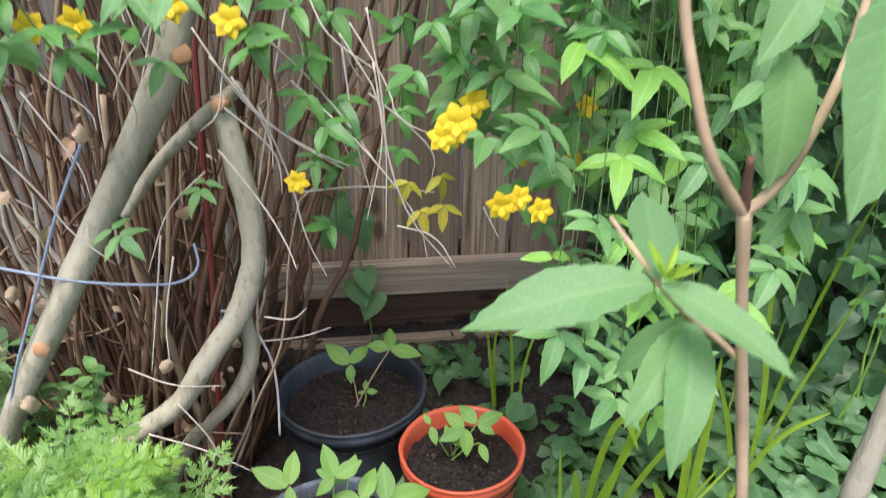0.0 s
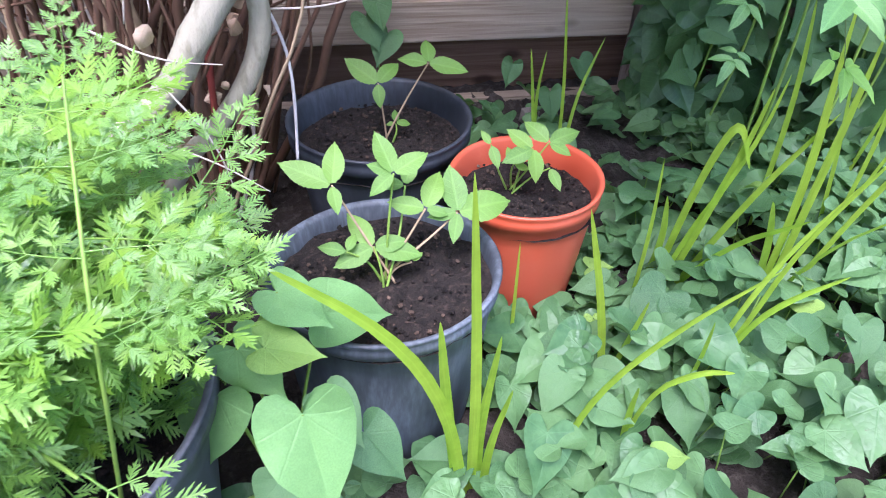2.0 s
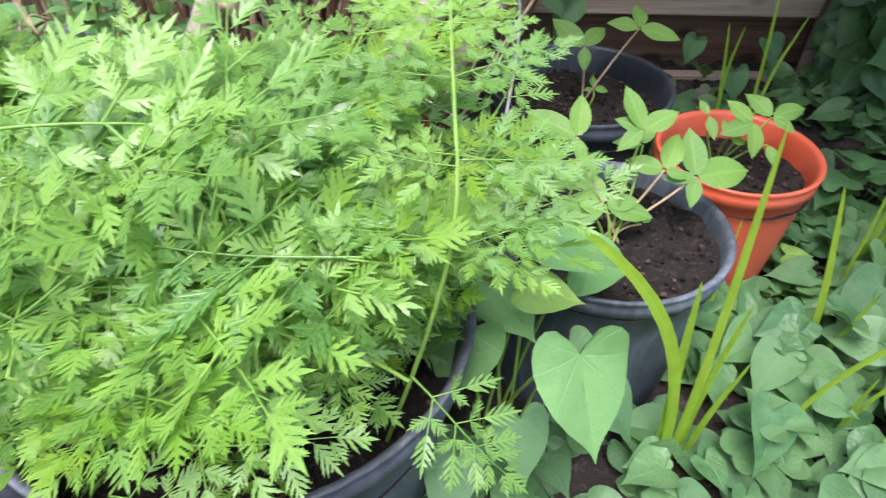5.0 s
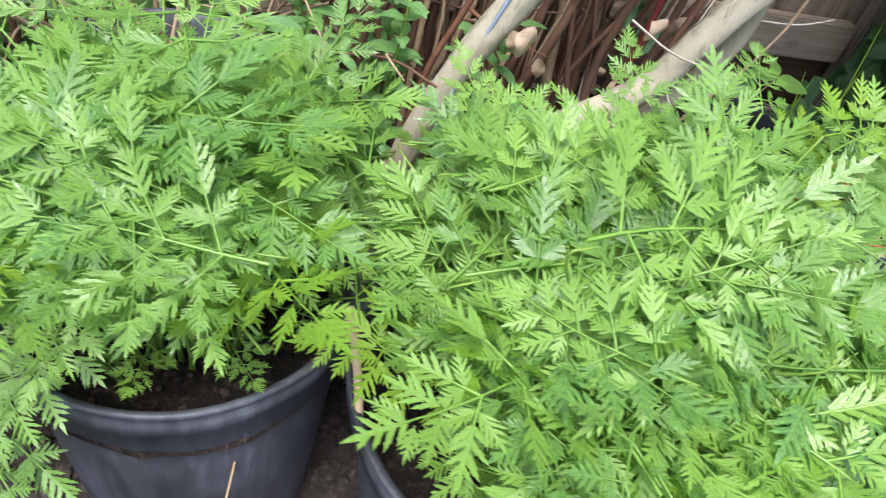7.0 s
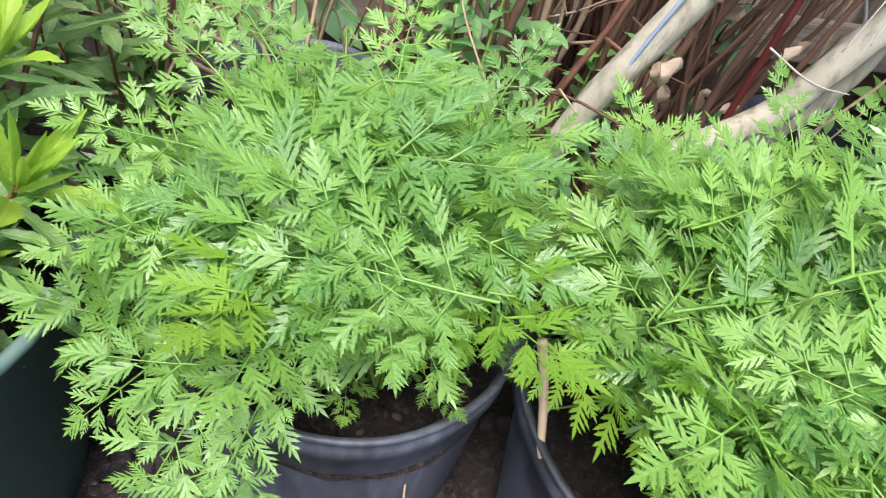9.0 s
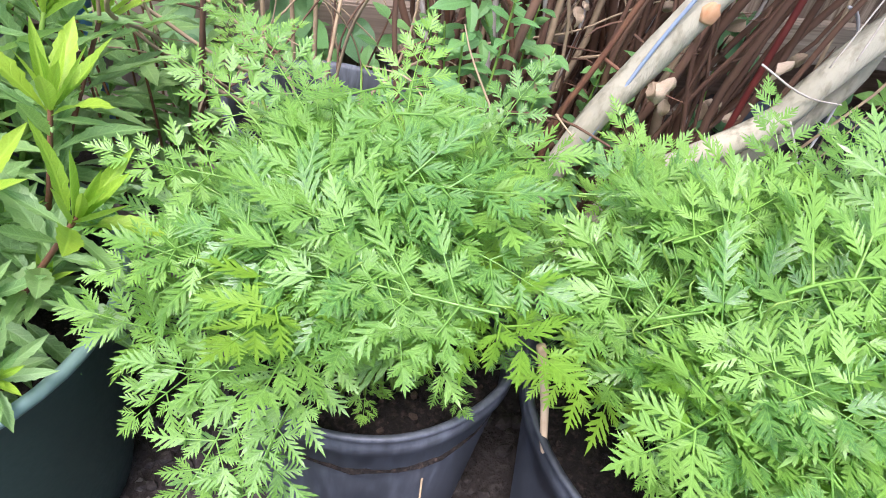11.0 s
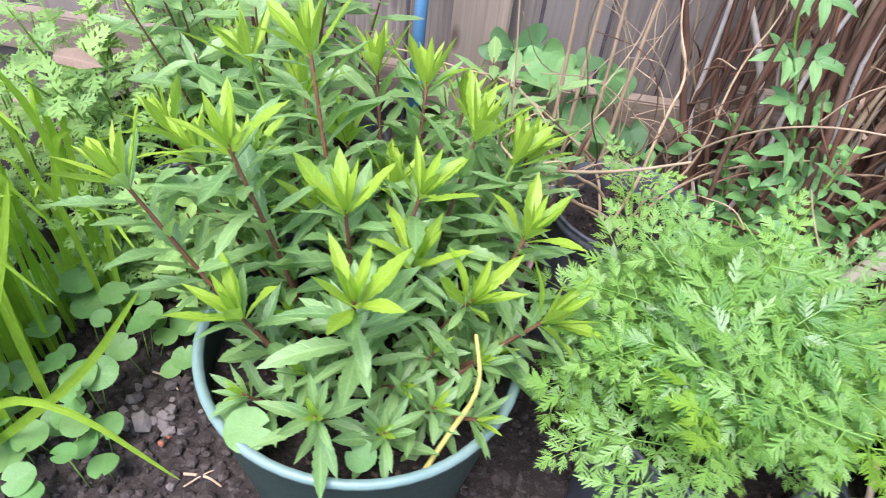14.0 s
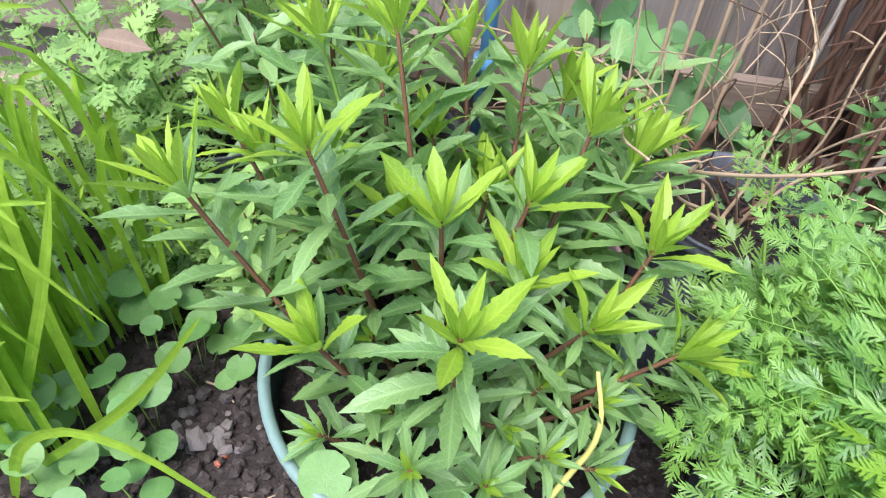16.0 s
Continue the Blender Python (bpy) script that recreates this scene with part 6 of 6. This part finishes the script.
leafy_bush("leafy_shrub", (-1.71, -0.60), 0.0, 12, 0.13, 0.36, "oval", "mugwort", "red_stem", 0.045, "low leafy shoots beside the tub", 35, 0.9, 0.026)
leafy_bush("mugwort", (-1.85, -0.56), 0.0, 10, 0.12, 0.3, "lobed", "mugwort", "green_stem", 0.05, "low mugwort shoots with lobed leaves", 36, 1.1, 0.024)
brown = thing("fallen_leaf", (-1.805, -0.66, 0.526), "large curled brown dry leaf caught on the mugwort", "dry leaf")
part("blade", mesh_of("dry_blade", *shape_lance(0.2, 0, 0.4, 0.1, 3, 0.8, 12, wave=0.2)), "brown_leaf", brown, "", aim((-1.840, -0.66, 0.526), (1, -0.15, 0.05), (0, -0.5, 0.8), 0.070, 1.0))

make_pot("plant_pot", (-1.03, -0.52), 0.125, 0.098, 0.0, 0.325, "black_pot", "blue-grey plastic pot half hidden by foliage", "plant pot", 0.028, 0.05)
make_pot("plant_pot", (-1.235, -0.545), 0.075, 0.06, 0.0, 0.20, "pink_pot", "mauve plastic pot behind the tub", "plant pot", 0.02, 0.03)


def bare_twigs(c, soil, n, label, seedv, h=0.55, spread=0.22):
    q = random.Random(seedv)
    tw = thing("bare_shrub", (c[0], c[1], soil), label, "shrub")
    for k in range(n):
        a = q.uniform(0, 6.28)
        p = Vector((c[0] + q.uniform(-0.04, 0.04), c[1] + q.uniform(-0.04, 0.04), soil - 0.006))
        d = Vector((math.cos(a) * 0.35, math.sin(a) * 0.25, 1)).normalized()
        pts = [p.copy()]
        for j in range(6):
            d = (d + Vector((q.uniform(-0.65, 0.65), q.uniform(-0.5, 0.4), q.uniform(-0.55, 0.25)))).normalized()
            p = p + d * h * q.uniform(0.12, 0.22)
            pts.append(p.copy())
        r = q.uniform(0.0014, 0.0036)
        part("twig", tube_mesh("twig", pts, [r * (1 - 0.1 * j) for j in range(7)], 6, 2), "tan_stem" if q.random() < 0.75 else "brown_stem", tw)
        for j in (2, 3, 4, 5):
            if q.random() < 0.7:
                e = pts[j] + Vector((q.uniform(-0.08, 0.08), q.uniform(-0.06, 0.04), q.uniform(-0.03, 0.1)))
                part("twig", tube_mesh("twig", [pts[j], pts[j].lerp(e, 0.5) + Vector((q.uniform(-0.015, 0.015), 0, 0.012)), e], [r * 0.5, r * 0.4, r * 0.25], 5, 2), "tan_stem", tw)
    return tw


leafy_bush("leafy_shrub", (-1.26, -0.48), 0.0, 10, 0.10, 0.50, "lance", "lance", "red_stem", 0.075, "taller shoots with toothed lance leaves by the fence", 34, 1.1, 0.03)
bare_twigs((-1.03, -0.50), 0.275, 13, "nearly bare shrub of curling tan twigs", 41)
bare_twigs((-0.90, -0.40), 0.02, 12, "nearly bare shrub of curling tan twigs", 42, 0.75)
bare_twigs((-1.20, -0.46), 0.21, 5, "few straight pale cut stems", 43, 0.5)
leafy_bush("climbing_shrub", (-0.90, -0.64), 0.0, 7, 0.08, 0.58, "oval", "jasmine", "green_stem", 0.034, "upright green shoots with whorled oval leaves", 44, 0.8, 0.022)
leafy_bush("climbing_shrub", (-0.80, -0.58), 0.0, 16, 0.17, 0.48, "oval", "jasmine", "green_stem", 0.036, "low leafy shoots with small oval leaves", 45, 1.0, 0.022)
leafy_bush("broad_leaved_shrub", (-1.12, -0.32), 0.0, 14, 0.2, 0.42, "seed", "jasmine", "brown_stem", 0.055, "broad soft green leaves against the fence", 46, 1.0, 0.05)
whorl = thing("climbing_vine", (-0.78, -0.56, 0.0), "upright green vine with whorls of five-part leaves", "vine")
part("stem", tube_mesh("stem", [(-0.76, -0.55, 0.0), (-0.79, -0.55, 0.36), (-0.845, -0.55, 0.488), (-0.88, -0.55, 0.57), (-0.918, -0.55, 0.64), (-0.94, -0.55, 0.75)], [0.003, 0.0028, 0.0025, 0.0022, 0.002, 0.0015], 6, 2), "green_stem", whorl)
for k, (x, z) in enumerate([(-0.80, 0.38), (-0.825, 0.445), (-0.845, 0.488), (-0.875, 0.555), (-0.905, 0.615), (-0.93, 0.69)]):
    for sg in (-1, 1):
        spray_leaves(whorl, (x + 0.018 * sg, -0.57, z + 0.008), (sg, -0.5, R1(-0.2, 0.3)), "jasmine", R1(0.04, 0.052), 5)
creeper2 = thing("creeper", (-1.13, -0.18, 0.0), "soft grey-green round leaves climbing the fence", "creeper")
for k in range(20):
    at = (R1(-1.30, -0.98), R1(-0.26, -0.17), R1(0.16, 0.43))
    leaf("leaf", "heart", "heart_big" if k % 3 == 0 else "heart", creeper2, at, (R1(-0.5, 0.5), -0.4, R1(-0.9, 0.2)), (R1(-0.3, 0.3), -0.9, 0.5), R1(0.055, 0.085))
    part("stalk", tube_mesh("stalk", [(at[0] + R1(-0.03, 0.03), -0.14, max(0.0, at[2] - 0.12)), (at[0], at[1] + 0.01, at[2])], 0.0013, 4), "green_stem", creeper2)
for k in range(4):
    x = -1.16 + 0.035 * k + R1(-0.008, 0.008)
    st = thing("cut_stem", (x, -0.33, 0.0), "straight pale dry stem before the fence", "stem", "pale dry stems")
    part("stem", tube_mesh("stem", [(x, -0.33, 0.0), (x + R1(-0.01, 0.01), -0.33, 0.35), (x + R1(-0.02, 0.03), -0.32, 0.8)], [0.0042, 0.0036, 0.0028], 7, 2), "tan_stem", st)
stub = thing("cut_stem", (-1.142, -0.60, 0.2), "single cut brown stem with a pale end", "stem")
part("stem", tube_mesh("stem", [(-1.20, -0.58, 0.0), (-1.175, -0.59, 0.30), (-1.142, -0.619, 0.505)], [0.004, 0.0035, 0.003], 7, 2), "brown_stem", stub)
shoot = thing("feathery_shoot", (-1.10, -0.69, 0.25), "tall shoot of feathery leaves standing above the rest", "plant")
part("stem", tube_mesh("stem", [(-1.03, -0.80, 0.27), (-1.075, -0.72, 0.42), (-1.095, -0.69, 0.52)], [0.0025, 0.002, 0.0014], 5, 2), "green_stem", shoot)
for k in range(6):
    a = k * 2.1
    leaf("frond", "feather", "feather", shoot, (-1.085 - 0.002 * k, -0.70, 0.46 + 0.011 * k), (math.cos(a), math.sin(a) - 0.2, 0.35), (0, -0.3, 1), 0.065 if k < 5 else 0.05)

pole = thing("garden_pole", (-1.43, -0.20, 0.0), "faded blue plastic garden pole", "pole")
part("shaft", tube_mesh("shaft", [(-1.432, -0.20, -0.02), (-1.425, -0.20, 0.5), (-1.415, -0.20, 1.3)], 0.0125, 14), "blue", pole)
part("clip", tube_mesh("clip", [(-1.432, -0.20, 0.29), (-1.431, -0.20, 0.325)], 0.0185, 14), "blue", pole)

# ---- loose things on the soil ----
M["soil_lump"] = rough_mat("soil_lump", (0.028, 0.022, 0.018), (0.065, 0.052, 0.043), 30, 0.95, 1.0, 0.006, c=(0.11, 0.093, 0.078), cscale=90)
M["clod"] = rough_mat("dry_clod", (0.15, 0.13, 0.115), (0.09, 0.078, 0.068), 40, 0.95, 0.8, 0.004)
loose = random.Random(5)
for x, y, s, mt, lab in [(-1.742, -0.861, 0.022, "stone", "pale grey stone on the soil"), (-1.774, -0.866, 0.016, "stone", "pale grey stone on the soil"), (-1.71, -0.832, 0.014, "stone", "small grey stone on the soil"), (-1.702, -0.888, 0.007, "brick", "small orange brick chip on soil"), (-1.699, -0.872, 0.008, "brick", "small orange brick chip on soil"),
                         (-1.225, -0.883, 0.010, "stone", "small pale pebble between the pots"), (-1.212, -0.905, 0.008, "stone", "small pale pebble between the pots"), (-1.66, -0.95, 0.009, "stone", "small grey pebble on soil"), (0.11, -0.13, 0.03, "stone", "white stone at the foot of the fence"), (-1.60, -1.02, 0.010, "brick", "small orange brick chip on soil"), (0.03, -0.97, 0.016, "stone", "rough grey stone among the leaves")]:
    e = chip(None, x, y, ground_z(x, y) + s * 0.35, s, mt, "pebble" if mt == "stone" else "brick_chip")
    tagged(e, lab, "stone")
for k in range(26):
    x, y = -1.755 + loose.gauss(0, 0.035), -0.848 + loose.gauss(0, 0.028)
    s = loose.uniform(0.005, 0.015)
    tagged(chip(None, x, y, ground_z(x, y) + s * 0.3, s, "stone" if k % 3 else "clod", "pebble"), "dry pale lump of soil and grit", "stone", "dry lumps on the soil")
clods = thing("soil_clods", (-1.6, -0.9, 0.0), "crumbs and clods of dark soil", "soil", kind="stuff")
cg = []
for k in range(4600):
    x, y = loose.uniform(-2.1, -0.75), loose.uniform(-1.25, -0.35)
    if not clear_of_pots(x, y, 0.01):
        continue
    s = 0.003 + 0.013 * loose.random() ** 2
    m = pose(x, y, ground_z(x, y) + s * 0.3, loose.uniform(-40, 40), loose.uniform(-40, 40), loose.uniform(0, 360)) @ Matrix.Scale(s, 4)
    me = CHIPS[loose.randrange(6)]
    cg.append(([tuple(m @ v.co) for v in me.vertices], [tuple(p.vertices) for p in me.polygons], [(0, 0, 0)] * len(me.vertices)))
v, f, lf = join_geo(cg)
tagged(part("clod_mass", mesh_of("clod_mass", v, f, lf, False), "soil_lump", clods), kind="stuff")
for a, b, r in [((-1.776, -0.758), (-1.719, -0.787), 0.0022), ((-1.649, -0.929), (-1.588, -0.938), 0.0026), ((-1.64, -0.95), (-1.60, -0.91), 0.0014), ((-1.19, -1.02), (-1.13, -0.99), 0.004), ((-0.30, -1.1), (-0.2, -1.03), 0.0015)]:
    pa, pb = Vector((*a, ground_z(*a) + 0.006)), Vector((*b, ground_z(*b) + 0.006))
    t = part("fallen_twig", tube_mesh("twig", [pa, pa.lerp(pb, 0.5) + Vector((0.004, 0.006, 0.004)), pb], [r, r * 0.9, r * 0.6], 6, 2), "root")
    tagged(t, "short pale dry twig lying on the soil", "twig")
rootp = thing("dry_root", (-0.83, -0.99, 0.3), "pale dry looping root at the pot's rim", "root")
part("strand", tube_mesh("strand", [(-0.845, -0.985, 0.40), (-0.835, -1.0, 0.36), (-0.83, -1.03, 0.30), (-0.80, -1.06, 0.27), (-0.74, -1.08, 0.262)], [0.004, 0.0035, 0.003, 0.0025, 0.0018], 7, 2), "root", rootp)
hoop = thing("bent_stalk", (-1.28, -0.95, 0.27), "yellow-green bent stalk in the tub", "stalk")
part("stalk", tube_mesh("stalk", [(-1.30, -1.02, 0.265), (-1.27, -0.985, 0.33), (-1.245, -0.965, 0.385), (-1.26, -0.93, 0.43)], [0.0032, 0.003, 0.0028, 0.002], 7, 2), "yellow_stalk", hoop)
